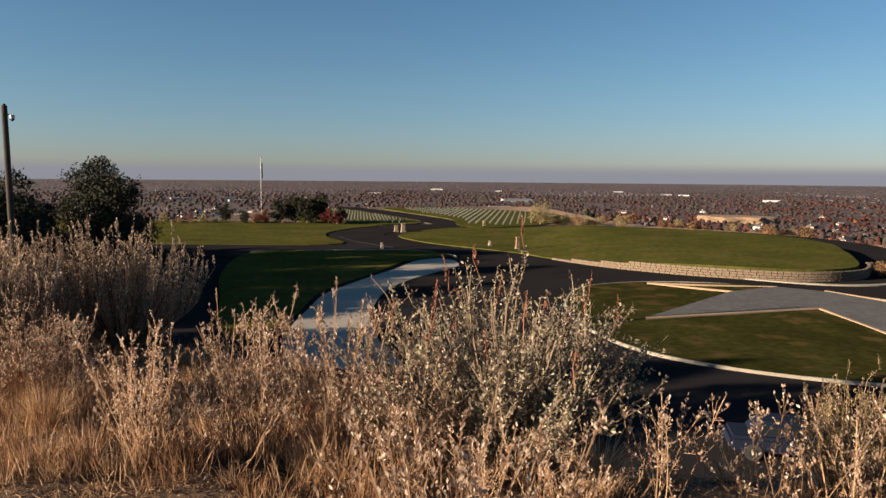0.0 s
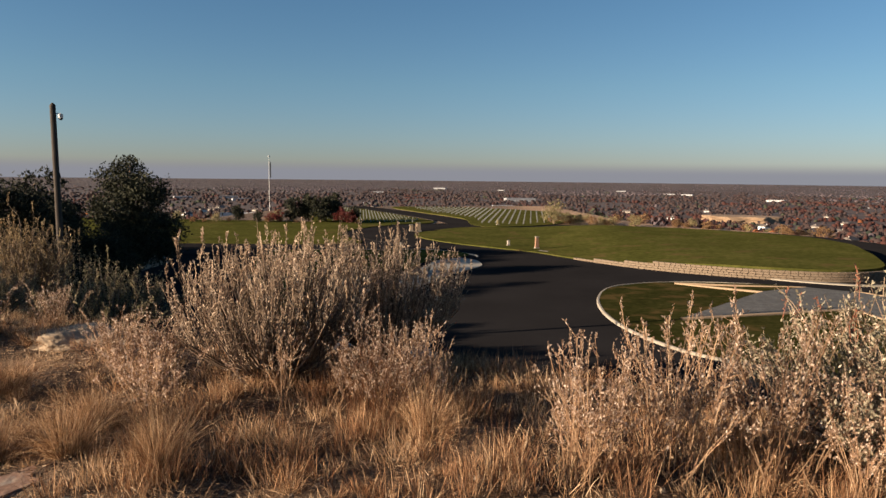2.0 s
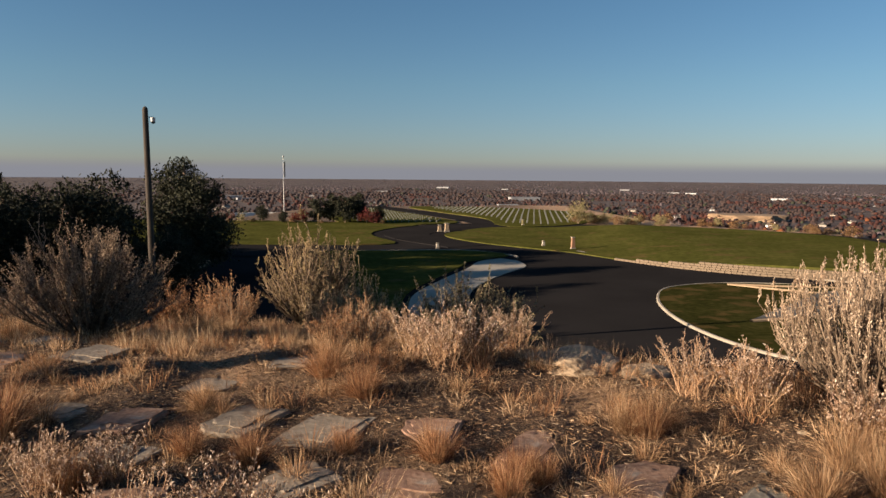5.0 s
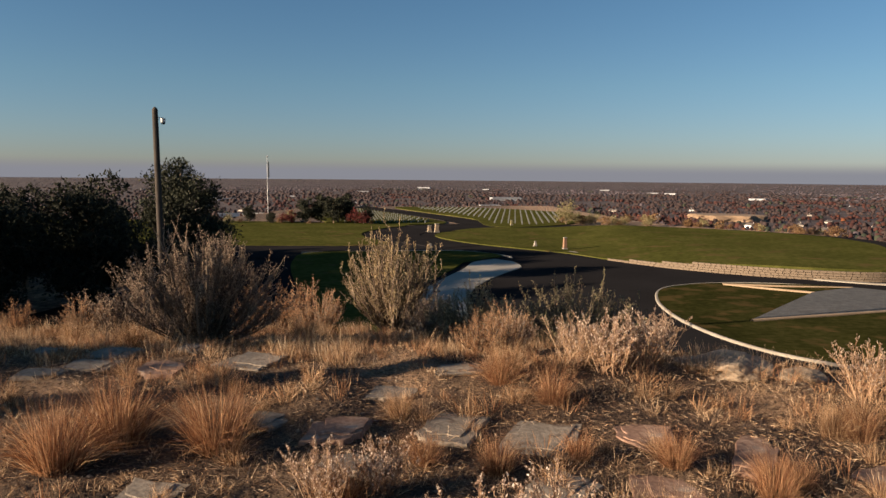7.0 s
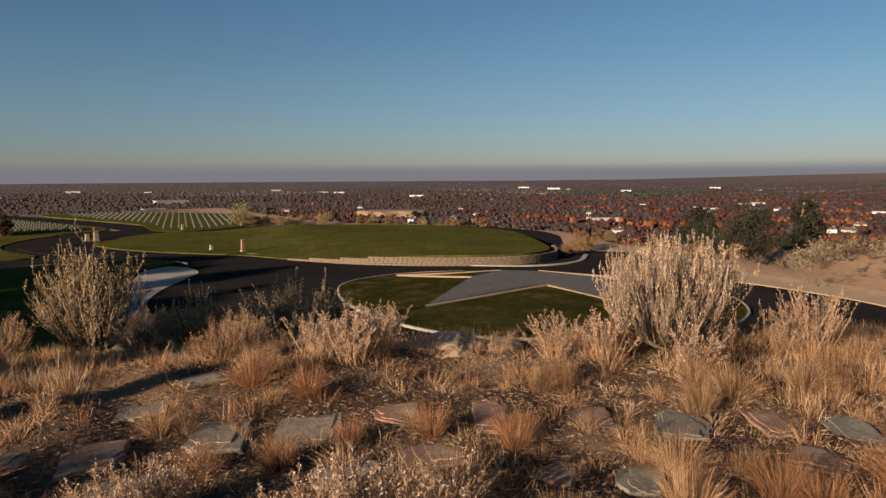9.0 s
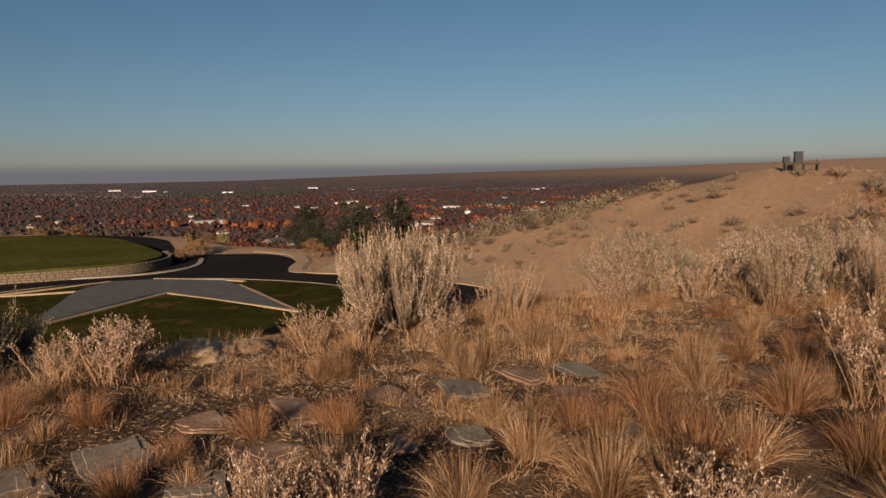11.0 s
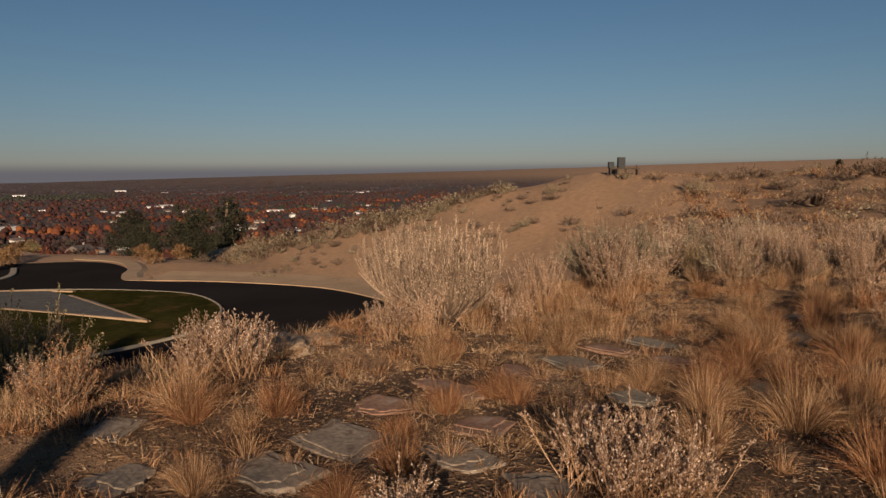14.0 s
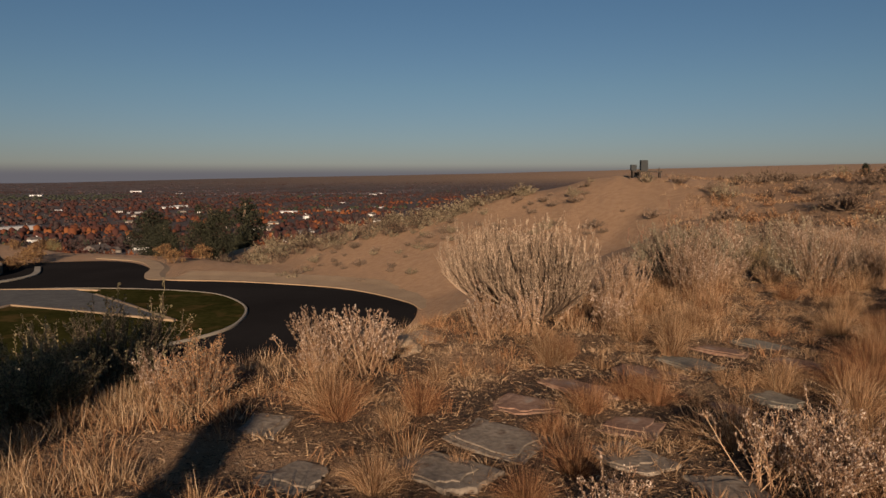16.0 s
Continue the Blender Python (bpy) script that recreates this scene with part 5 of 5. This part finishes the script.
def viewing_frame(x, y):
    """Dark boxes on a timber trestle, up on the ridge."""
    ob = thing("lookout_frame", "dark boxes standing on a timber trestle", "structure", at=pose(x, y, ground_z(x, y) - 0.1, 0, 0, 20))
    part("deck", bm_mesh("deck", box(0.9, 3.6, 0.2, (0, -0.4, 0.7), 0.03), M_WOOD), ob)
    for dx in (-0.35, 0.35):
        for dy in (-2.0, -0.6, 0.5, 1.3):
            part("leg", bm_mesh("leg", box(0.14, 0.14, 0.75, (dx, dy, 0), 0.01), M_WOOD), ob)
    part("tall_box", bm_mesh("tall_box", box(0.7, 0.85, 1.25, (0, -0.05, 0.9), 0.03), M_DARKGREY), ob, "tall dark grey box")
    part("low_box", bm_mesh("low_box", box(0.6, 0.65, 0.7, (0, 1.2, 0.9), 0.03), M_DARKGREY), ob, "low dark grey box")
    part("rail", bm_mesh("rail", box(0.1, 0.1, 0.4, (0, -1.9, 0.9), 0.01), M_WOOD), ob)


viewing_frame(77.7, 11.2)


# ---------------------------------------------------------------- trees
def tree(name, seed, H, W, n, leaf, mat, label, category, x, y, shape="round", group=""):
    rs = np.random.RandomState(seed)
    lobes = []
    for k in range(11):
        u = k / 10
        if shape == "cone":
            z, rad = H * (0.18 + 0.74 * u), W * 0.5 * (1.0 - 0.85 * u) * rs.uniform(0.8, 1.1)
            off = rad * 0.45
        else:
            z = H * (0.18 + 0.66 * u)
            rad = W * 0.5 * math.sqrt(max(0.08, 1 - ((u - 0.38) / 0.75) ** 2)) * rs.uniform(0.75, 1.0)
            off = rad * 0.55
        a = rs.uniform(0, 6.283)
        lobes.append((math.cos(a) * off, math.sin(a) * off, z, rad * 0.72, H * 0.11))
    ob = thing(name, label, category, group)
    part("trunk", mesh("trunk", *trunk_mesh(seed, H, 0.03 * H, lobes), M_TWIG), ob, "grey-brown trunk and limbs")
    part("crown", mesh("crown", *crown_mesh(seed, lobes, n, leaf), mat), ob)
    ob.matrix_basis = place(x, y)
    return ob


BIG = tree("juniper", 71, 13.2, 8.4, 30000, 0.30, M_PINE, "large rounded dark evergreen beside the drive", "tree", -33.2, 71, group="dark evergreens")
PINE = tree("pine", 72, 11.6, 8.6, 15000, 0.32, M_PINE, "dark ragged pine in a group by the drive", "tree", -35.8, 58, group="dark evergreens")
PINE_LIGHT = tree("pine", 72, 11.6, 8.6, 4500, 0.66, M_PINE, "dark ragged pine, most of these unseen and added for shade", "tree", -68, 80, group="dark evergreens")
# the outer and hilltop ones are out of view, added to throw shade
for x, y, s, a in ((-41.5, 55, 1.02, 40), (-38.5, 63, 0.98, 100), (-47, 52, 1.0, 200), (-52, 60, 1.05, 10), (-55, 46, 1.1, 140), (-30, 58, 0.7, 30), (-48, 70, 1.0, 20), (-57, 72, 1.1, 80), (-63, 62, 1.1, 300), (-61, 52, 1.05, 250), (-60, 38, 1.0, 190), (-44, 77, 0.9, 99), (-66, 92, 1.1, 10), (-76, 70, 1.2, 50), (-43, 35, 1.0, 160), (-51, 33, 1.1, 20), (-37.5, 33, 0.85, 250), (-60, 47.5, 1.0, 330), (-38, 15.5, 0.9, 20), (-38, 23, 0.95, 140), (-37, 30, 0.9, 260), (-46, 20, 1.0, 310)):
    copy_at(PINE if x > -54 and y > 45 else PINE_LIGHT, x, y, s * 0.88, a)
# taller unseen pines, added to darken the median lawn with their shadows
for x, y, s, a in ((-70, 39.5, 1.5, 10), (-78, 37, 1.5, 80), (-72, 54, 1.5, 150), (-76, 60, 1.5, 220), (-80, 66, 1.5, 300), (-74, 68, 1.4, 30), (-84, 72, 1.5, 120), (-78, 76, 1.5, 200), (-66, 74, 1.8, 40), (-68, 81, 1.8, 130)):
    copy_at(PINE_LIGHT, x, y, s, a)
# unseen tree, added so that its shadow falls across the brow
tree("juniper", 79, 7.0, 2.6, 16000, 0.17, M_PINE, "unseen dark juniper added to shade the brow", "tree", -30, 2.2, group="dark evergreens")
copy_at(PINE, 73.5, 71.2, 0.78, 70)
copy_at(PINE, 85.2, 89.5, 0.66, 190)
copy_at(BIG, 82, -13.2, 0.13, 40)
copy_at(PINE, 92, 98, 1.0, 150)
tree("pine", 73, 19.5, 9.5, 6000, 0.7, M_PINE, "dark pyramid-shaped pine below the hillside", "tree", 123, 100, "round", "dark evergreens")
copy_at(PINE, 80, 76, 0.35, 10)
copy_at(PINE, 94, 80, 0.42, 210)
for x, y, s in ((-36.5, 163, 0.52), (-33.5, 165, 0.6), (-30.5, 163, 0.56), (-28, 166, 0.62), (-50, 166, 0.36), (-44, 161, 0.26), (-23, 164, 0.36)):
    copy_at(PINE_LIGHT, x, y, s, 31 * x)
RED_SHRUB = tree("burning_bush", 74, 3.6, 3.4, 1500, 0.26, M_REDLEAF, "deep red autumn shrub at the lawn's edge", "shrub", -40, 162.5, group="autumn shrubs")
for x, y, s in ((-25.6, 162, 1.1), (-23.6, 161.5, 0.9), (-42, 164, 0.7)):
    copy_at(RED_SHRUB, x, y, s, 40 * x)
WILLOW = tree("willow", 75, 6.0, 6.2, 2600, 0.30, M_WILLOW, "rounded yellow-tan autumn tree behind the lawn", "tree", 22.5, 166, group="autumn trees")
BRUSH = tree("autumn_shrub", 76, 2.6, 3.4, 1100, 0.24, M_AUTUMN, "tan and brown autumn shrub beyond the lawn", "shrub", 30, 161, group="autumn shrubs")
rs = np.random.RandomState(81)
for k in range(70):
    t = rs.uniform(0, 1)
    if k < 40:
        x, y = 22 + 52 * t, 166 - 14 * t - 16 * t * t + rs.uniform(0, 16)
    elif k < 58:
        x, y = 66 + rs.uniform(-4, 16), rs.uniform(80, 120)
        if outside(np.array(x), np.array(y), PLAZA) < 1.5 or y < 98:
            continue
    else:
        x, y = rs.uniform(-66, -16), 162 + rs.uniform(-1.0, 3)
    copy_at((BRUSH, BRUSH, WILLOW)[k % 3], x, y, rs.uniform(0.3, 0.55) if k >= 58 else (rs.uniform(0.5, 1.1) if k % 3 < 2 else rs.uniform(0.25, 0.55)), rs.uniform(0, 360), -0.1)
for x, y, s in ((49.5, 81.5, 0.75), (54.5, 84.5, 0.8), (57.5, 87, 0.9), (60, 90, 0.8), (62, 68, 0.8), (66, 73, 0.9), (70, 70, 1.0)):
    copy_at(BRUSH, x, y, s, 50 * x)


# ---------------------------------------------------------------- posts and poles
def utility_pole(x, y, top):
    zb = ground_z(x, y)
    ob = thing("utility_pole", "weathered wooden pole with a small dome camera near its top", "pole", at=pose(x, y, zb, 0, -0.8, 0))
    h = top - zb
    bm = rod(0.20, 0.155, h, (0, 0, -0.3), 14)
    rod(0.155, 0.06, 0.14, (0, 0, h - 0.3), 14, bm)
    part("shaft", bm_mesh("shaft", bm, M_WOOD), ob)
    cam_ob = part("dome_camera", bm_mesh("dome_camera", rod(0.12, 0.14, 0.22, (0.42, 0, h - 1.0), 16), M_STEEL), ob, "white dome camera housing")
    bm = bmesh.new()
    bmesh.ops.create_uvsphere(bm, u_segments=16, v_segments=10, radius=0.12, matrix=Matrix.Translation((0.42, 0, h - 1.0)))
    part("dome", bm_mesh("dome", bm, M_GLASS), cam_ob)
    bm = box(0.36, 0.05, 0.05, (0.28, 0, h - 0.78), 0.01)
    part("bracket", bm_mesh("bracket", bm, M_STEEL), ob)


utility_pole(-24.34, 41.07, 16.0)


# unseen post, added to lay a long shadow band across the stony ground
def shadow_post(x, y, h, r):
    ob = thing("post", "unseen timber post added to cast a long shadow on the plateau", "post", at=place(x, y))
    part("shaft", bm_mesh("shaft", rod(r, r * 0.92, h, (0, 0, -0.2), 14), M_WOOD), ob)
    part("cap", bm_mesh("cap", rod(r * 0.95, r * 0.5, 0.1, (0, 0, h - 0.2), 14), M_WOOD), ob)


shadow_post(-19.8, 3.72, 3.05, 0.19)


def flagpole(x, y, z, h):
    ob = thing("flagpole", "tall white flagpole with a flag hanging slack", "flagpole", at=pose(x, y, z))
    part("pole", bm_mesh("pole", rod(0.15, 0.08, h, (0, 0, 0), 12), M_WHITE), ob)
    bm = bmesh.new()
    bmesh.ops.create_uvsphere(bm, u_segments=12, v_segments=8, radius=0.4, matrix=Matrix.Translation((0, 0, h + 0.2)))
    part("finial", bm_mesh("finial", bm, M_STEEL), ob)
    bm = box(0.5, 0.35, 6.5, (0.45, 0, h - 8.5), 0.15)
    for q in bm.verts:
        q.co.x += 0.15 * math.sin(q.co.z * 1.7)
    part("flag", bm_mesh("flag", bm, M_DARKGREY), ob, "dark slack flag")


flagpole(-75, 300, ground_z(-75, 300) - 0.1, 19.1 - ground_z(-75, 300))


def pillar(x, y, h, w, mat, label, name="gate_pillar"):
    ob = thing(name, label, "pillar", at=pose(x, y, Z0, 0, 0, 12))
    part("base", bm_mesh("base", box(w * 1.25, w * 1.25, 0.3, (0, 0, 0), 0.03), M_KERB), ob, "pale concrete base")
    bm = box(w, w, h, (0, 0, 0.3), 0.03)
    for q in bm.verts:
        if q.co.z > 0.6:
            q.co.x, q.co.y = q.co.x * 0.8, q.co.y * 0.8
    part("shaft", bm_mesh("shaft", bm, mat), ob)
    part("cap", bm_mesh("cap", box(w, w, 0.14, (0, 0, 0.3 + h), 0.03), M_KERB), ob)


pillar(11.3, 108.5, 1.45, 0.55, M_BRICK, "tapered brick-red gate pillar on a pale base")
pillar(7.4, 112.5, 0.5, 0.4, M_WALLTAN, "short pale bollard at the lawn's edge", "bollard")
pillar(-9.0, 107.5, 0.5, 0.4, M_WALLTAN, "short pale bollard beside the lane", "bollard")
pillar(-7.6, 140, 1.3, 0.8, M_BOULDER, "pair of pale stone posts at the lane", "gate_pillar")
pillar(-9.0, 140.4, 0.9, 0.7, M_BOULDER, "low pale stone post at the lane", "gate_pillar")
pillar(9.2, 160, 0.9, 0.5, M_WILLOW, "small yellow-green post on the lawn", "bollard")

# headstones in rows
rs = np.random.RandomState(91)
bm0 = box(0.28, 0.11, 0.5, (0, 0, 0))
hv = np.array([q.co[:] for q in bm0.verts])
bm0.verts.index_update()
hf = [tuple(q.index for q in fc.verts) for fc in bm0.faces]
bm0.free()
vs, fs = [], []
for fx in ([(-30, 170), (-20, 165), (-10, 166), (-8, 172), (-14, 190), (-24, 214), (-34, 234), (-42, 232)], [(6, 164), (15, 163), (22, 171), (31, 192), (28, 220), (8, 242), (-14, 244), (-6, 214), (5, 186)]):
    for gx in np.arange(-46, 36, 1.6):
        for gy in np.arange(160, 250, 3.4):
            x, y = gx + 0.12 * (gy - 160), gy
            if outside(np.array(x), np.array(y), fx) == 0:
                fs += [tuple(q + len(vs) * len(hv) for q in fc) for fc in hf]
                vs.append(hv + np.array([x, y, Z0 + 0.12]))
tagged(new("headstones", mesh("headstones", np.vstack(vs), fs, M_MARBLE)), "rows of upright white marble headstones", "headstones", kind="stuff")

# curved white wall near the flagpole
p = curve([(-96, 300), (-84, 304), (-70, 303), (-58, 297)], 8, False)
v, f = sweep(np.column_stack([p, np.full(len(p), -4.2)]), [(0.4, -30), (0.4, 0), (-0.4, 0), (-0.4, -30)])
tagged(new("memorial_wall", mesh("memorial_wall", v, f, M_WHITE)), "long curved white retaining wall below the flagpole", "wall")


def car(x, y, turn):
    ob = thing("car", "dark blue parked car on the drive below", "car", at=pose(x, y, Z0 + 0.02, 0, 0, turn))
    bm = box(4.5, 1.8, 0.62, (0, 0, 0.28), 0.12)
    part("body", bm_mesh("body", bm, M_CARPAINT), ob)
    bm = box(2.5, 1.6, 0.62, (-0.2, 0, 0.85), 0.10)
    for q in bm.verts:
        if q.co.z > 1.1:
            q.co.x, q.co.y = -0.2 + (q.co.x + 0.2) * 0.72, q.co.y * 0.86
    part("cabin", bm_mesh("cabin", bm, M_CARPAINT), ob)
    for sy in (-1, 1):
        part("side_window", bm_mesh("side_window", box(1.7, 0.02, 0.34, (-0.2, sy * 0.765, 0.98), 0.01), M_GLASS), ob, "dark side glass")
        for wx in (-1.4, 1.4):
            bm = bmesh.new()
            bmesh.ops.create_cone(bm, cap_ends=True, segments=20, radius1=0.33, radius2=0.33, depth=0.22, matrix=Matrix.Translation((wx, sy * 0.82, 0.31)) @ Matrix.Rotation(1.5708, 4, 'X'))
            w = part("wheel", bm_mesh("wheel", bm, M_BLACK), ob)
            bm = bmesh.new()
            bmesh.ops.create_cone(bm, cap_ends=True, segments=16, radius1=0.2, radius2=0.17, depth=0.25, matrix=Matrix.Translation((wx, sy * 0.83, 0.31)) @ Matrix.Rotation(1.5708, 4, 'X'))
            part("rim", bm_mesh("rim", bm, M_DARKGREY), w)
    for sy in (-0.6, 0.6):
        part("headlight", bm_mesh("headlight", box(0.06, 0.36, 0.14, (2.23, sy, 0.62), 0.02), M_GLASS), ob)


car(13.6, 27.6, -12)


# ---------------------------------------------------------------- town in the valley
def woods():
    rs = np.random.RandomState(101)
    top = np.array([[math.cos(q) * 0.95, math.sin(q) * 0.95, -0.6] for q in np.arange(6) * 1.0472] + [[math.cos(q) * 0.74, math.sin(q) * 0.74, 0.45] for q in np.arange(6) * 1.0472 + 0.5] + [[0, 0, 0.85]])
    ti = np.array([[k, (k + 1) % 6, 6 + k] for k in range(6)] + [[6 + k, (k + 1) % 6, 6 + (k + 1) % 6] for k in range(6)] + [[6 + k, 6 + (k + 1) % 6, 12] for k in range(6)])
    n = 64000
    r = 240 + 4300 * rs.uniform(0, 1, n) ** 1.6
    a = np.radians(rs.uniform(-40, 112, n))
    x, y = np.sin(a) * r, np.cos(a) * r
    z = height(x, y)
    street = np.minimum(np.abs((x * 0.94 + y * 0.34) % 170 - 85), np.abs((y * 0.94 - x * 0.34) % 120 - 60))
    ok = (street > 6) & (np.hypot(x - 355, y - 342) > 20) & ~((np.abs(x * 0.694 - y * 0.72) < 16) & (r > 380) & (r < 500)) & (outside(x, y, TERRACE) > 25) & (z < -8) & (wave(x, y, 260, 31) + rs.normal(scale=0.5, size=n) > -0.75)
    x, y, z, r = x[ok], y[ok], z[ok], r[ok]
    n = len(x)
    far = ease(r, 600, 2400)
    rad = rs.uniform(1.5, 3.9, n) * (1 - 0.25 * ease(r, 500, 900) + 0.9 * far)
    hh = rs.uniform(0.75, 1.5, n) * np.minimum(rad, 4.6) * (1 - 0.4 * ease(r, 450, 1300) - 0.45 * ease(r, 1200, 3000))
    # haze imitated in colour: with distance tones even out, lose red and turn grey
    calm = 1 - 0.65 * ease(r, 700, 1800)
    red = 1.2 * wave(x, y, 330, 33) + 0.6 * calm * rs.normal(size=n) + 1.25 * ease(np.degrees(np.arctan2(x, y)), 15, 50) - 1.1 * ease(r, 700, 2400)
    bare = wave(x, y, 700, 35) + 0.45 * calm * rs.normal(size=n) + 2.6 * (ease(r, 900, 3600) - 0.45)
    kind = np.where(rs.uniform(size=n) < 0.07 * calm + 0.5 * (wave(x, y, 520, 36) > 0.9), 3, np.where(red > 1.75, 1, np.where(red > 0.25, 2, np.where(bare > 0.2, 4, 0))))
    bearing = np.degrees(np.arctan2(x, y)) + 1.5 * wave(x, y, 400, 37)
    kind = np.where((bearing > 35) & (bearing < 46) & (r > 1850) & (r < 2450 + 150 * wave(x, y, 300, 38)), 3, kind)
    tall = (kind == 1) & (rs.uniform(size=n) < 0.25) & (r > 650) & (r < 1100)
    rad, hh = np.where(tall, rad * 1.5, rad), np.where(tall, hh * 1.3, hh)
    def leafy_crown(k, size):
        """Loose leaf clumps of one tree, as triangles."""
        v, f = leaves(rs.normal(scale=0.42, size=(k, 3)) * np.array([1, 1, 0.9]), np.full(k, size), rs, 0.2)
        return v, np.array([q[:3] for q in f] + [(q[0], q[2], q[3]) for q in f])

    shells = ((r < 560, *leafy_crown(44, 0.62), 0.0), (r >= 560, top, ti, 1.0))
    mats = [leafy("town_brown", [(0, (0.038, 0.022, 0.020)), (0.6, (0.046, 0.028, 0.025)), (1, (0.058, 0.036, 0.032))], 0.95, 0),
            leafy("town_orange", [(0, (0.075, 0.021, 0.010)), (0.5, (0.13, 0.039, 0.015)), (1, (0.21, 0.070, 0.022))], 0.95, 0),
            leafy("town_rust", [(0, (0.036, 0.012, 0.010)), (0.6, (0.050, 0.017, 0.013)), (1, (0.075, 0.026, 0.018))], 0.95, 0),
            leafy("town_evergreen", [(0, (0.014, 0.018, 0.012)), (1, (0.038, 0.040, 0.022))], 0.95, 0),
            # mauve-grey stands in for haze on the far trees
            leafy("town_haze", [(0, (0.058, 0.043, 0.047)), (0.7, (0.066, 0.050, 0.053)), (1, (0.076, 0.057, 0.060))], 0.95, 0)]
    for k, (nm, lb) in enumerate((("brown_woods", "bare brown trees of the valley town"), ("orange_woods", "orange autumn trees of the valley town"), ("rust_woods", "rust-red autumn trees of the valley town"), ("evergreen_woods", "dark evergreens of the valley town"), ("grey_woods", "woods of the far plain, greyed to imitate haze"))):
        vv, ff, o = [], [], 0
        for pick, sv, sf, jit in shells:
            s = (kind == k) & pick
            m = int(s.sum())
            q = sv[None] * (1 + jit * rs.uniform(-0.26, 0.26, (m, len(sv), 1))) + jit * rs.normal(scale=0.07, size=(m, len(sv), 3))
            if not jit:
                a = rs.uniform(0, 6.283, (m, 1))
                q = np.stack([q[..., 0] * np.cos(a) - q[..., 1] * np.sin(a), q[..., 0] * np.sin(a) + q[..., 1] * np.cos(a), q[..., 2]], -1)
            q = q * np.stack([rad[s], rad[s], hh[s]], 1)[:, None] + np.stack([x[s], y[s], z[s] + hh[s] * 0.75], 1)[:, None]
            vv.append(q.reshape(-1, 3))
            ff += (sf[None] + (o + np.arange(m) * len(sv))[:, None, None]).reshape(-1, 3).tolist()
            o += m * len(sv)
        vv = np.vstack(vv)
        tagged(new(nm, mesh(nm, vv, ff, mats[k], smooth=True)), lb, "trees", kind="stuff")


woods()


def house(w, d, h, wall, label):
    ob = thing("house", label, "house", "houses in the valley")
    bm = box(w, d, h, (0, 0, -0.5))
    part("wall", bm_mesh("wall", bm, wall), ob)
    o, t = 0.5, h - 0.5
    v = [(-w / 2 - o, -d / 2 - o, t), (w / 2 + o, -d / 2 - o, t), (w / 2 + o, d / 2 + o, t), (-w / 2 - o, d / 2 + o, t), (-w / 2 - o, 0, t + d * 0.28), (w / 2 + o, 0, t + d * 0.28)]
    part("roof", mesh("roof", v, [(0, 1, 5, 4), (2, 3, 4, 5), (1, 2, 5), (3, 0, 4), (3, 2, 1, 0)], M_ROOF), ob)
    part("chimney", bm_mesh("chimney", box(0.9, 0.9, 2.6, (w * 0.3, d * 0.1, t + d * 0.1)), wall), ob)
    for k in (-0.3, 0.1, 0.32):
        part("window", bm_mesh("window", box(1.3, 0.08, 1.2, (w * k, -d / 2 - 0.02, 0.9)), M_GLASS), ob)
        part("window", bm_mesh("window", box(0.08, 1.3, 1.2, (-w / 2 - 0.02, d * k * 0.8, 0.9)), M_GLASS), ob)
    return ob


HOUSES = [house(13, 9, 4.2, M_WHITE, "white house with a dark shingle roof"), house(15, 10, 3.6, M_WALLTAN, "tan house with a dark shingle roof"), house(11, 9, 6.0, M_WHITE, "tall white house with a chimney")]
HOUSES[0].matrix_basis = place(352, 336, 1.0, -40)
HOUSES[1].matrix_basis = place(330, 352, 1.0, 10)
HOUSES[2].matrix_basis = place(362, 344, 1.0, -60)
rs = np.random.RandomState(111)
for k in range(150):
    r, a = 300 + 900 * rs.uniform() ** 1.3, radians(rs.uniform(-20, 80))
    x, y = math.sin(a) * r, math.cos(a) * r
    if ground_z(x, y) < -15:
        copy_at(HOUSES[(0, 1, 1, 2, 1)[k % 5]], x, y, rs.uniform(0.6, 0.85), rs.uniform(0, 360), -0.6)
SHED = thing("warehouse", "long white flat-roofed warehouse in the valley", "warehouse", "warehouses in the valley")
part("wall", bm_mesh("wall", box(60, 26, 7, (0, 0, -0.5)), M_SHED), SHED)
part("roof", bm_mesh("roof", box(61, 27, 0.6, (0, 0, 6.5)), M_SHED), SHED)
for k in range(5):
    part("door", bm_mesh("door", box(4, 0.2, 4, (-24 + 12 * k, -13.05, -0.4)), M_STEEL), SHED)
SHED.matrix_basis = place(150, 1480, 1.0, 8)
for k in range(36):
    r, a = rs.uniform(800, 2800), radians(rs.uniform(-28, 70))
    copy_at(SHED, math.sin(a) * r, math.cos(a) * r, rs.uniform(0.15, 0.5) * (1 + r / 5000), rs.uniform(-20, 20) - math.degrees(a))
# bare sandy bluff among the town trees
bm = bmesh.new()
bmesh.ops.create_icosphere(bm, subdivisions=4, radius=1)
for q in bm.verts:
    q.co *= 1 + 0.25 * noise.noise(q.co * 2.2)
    q.co = Vector((q.co.x * 42, q.co.y * 28, min(q.co.z, 0.34) * 14))
bluff = tagged(new("sand_bluff", bm_mesh("sand_bluff", bm, M_EARTH)), "bare flat-topped sandy bluff among the trees", "bluff", kind="structure")
bluff.matrix_basis = pose(345, 852, -36, 0, 0, -22)
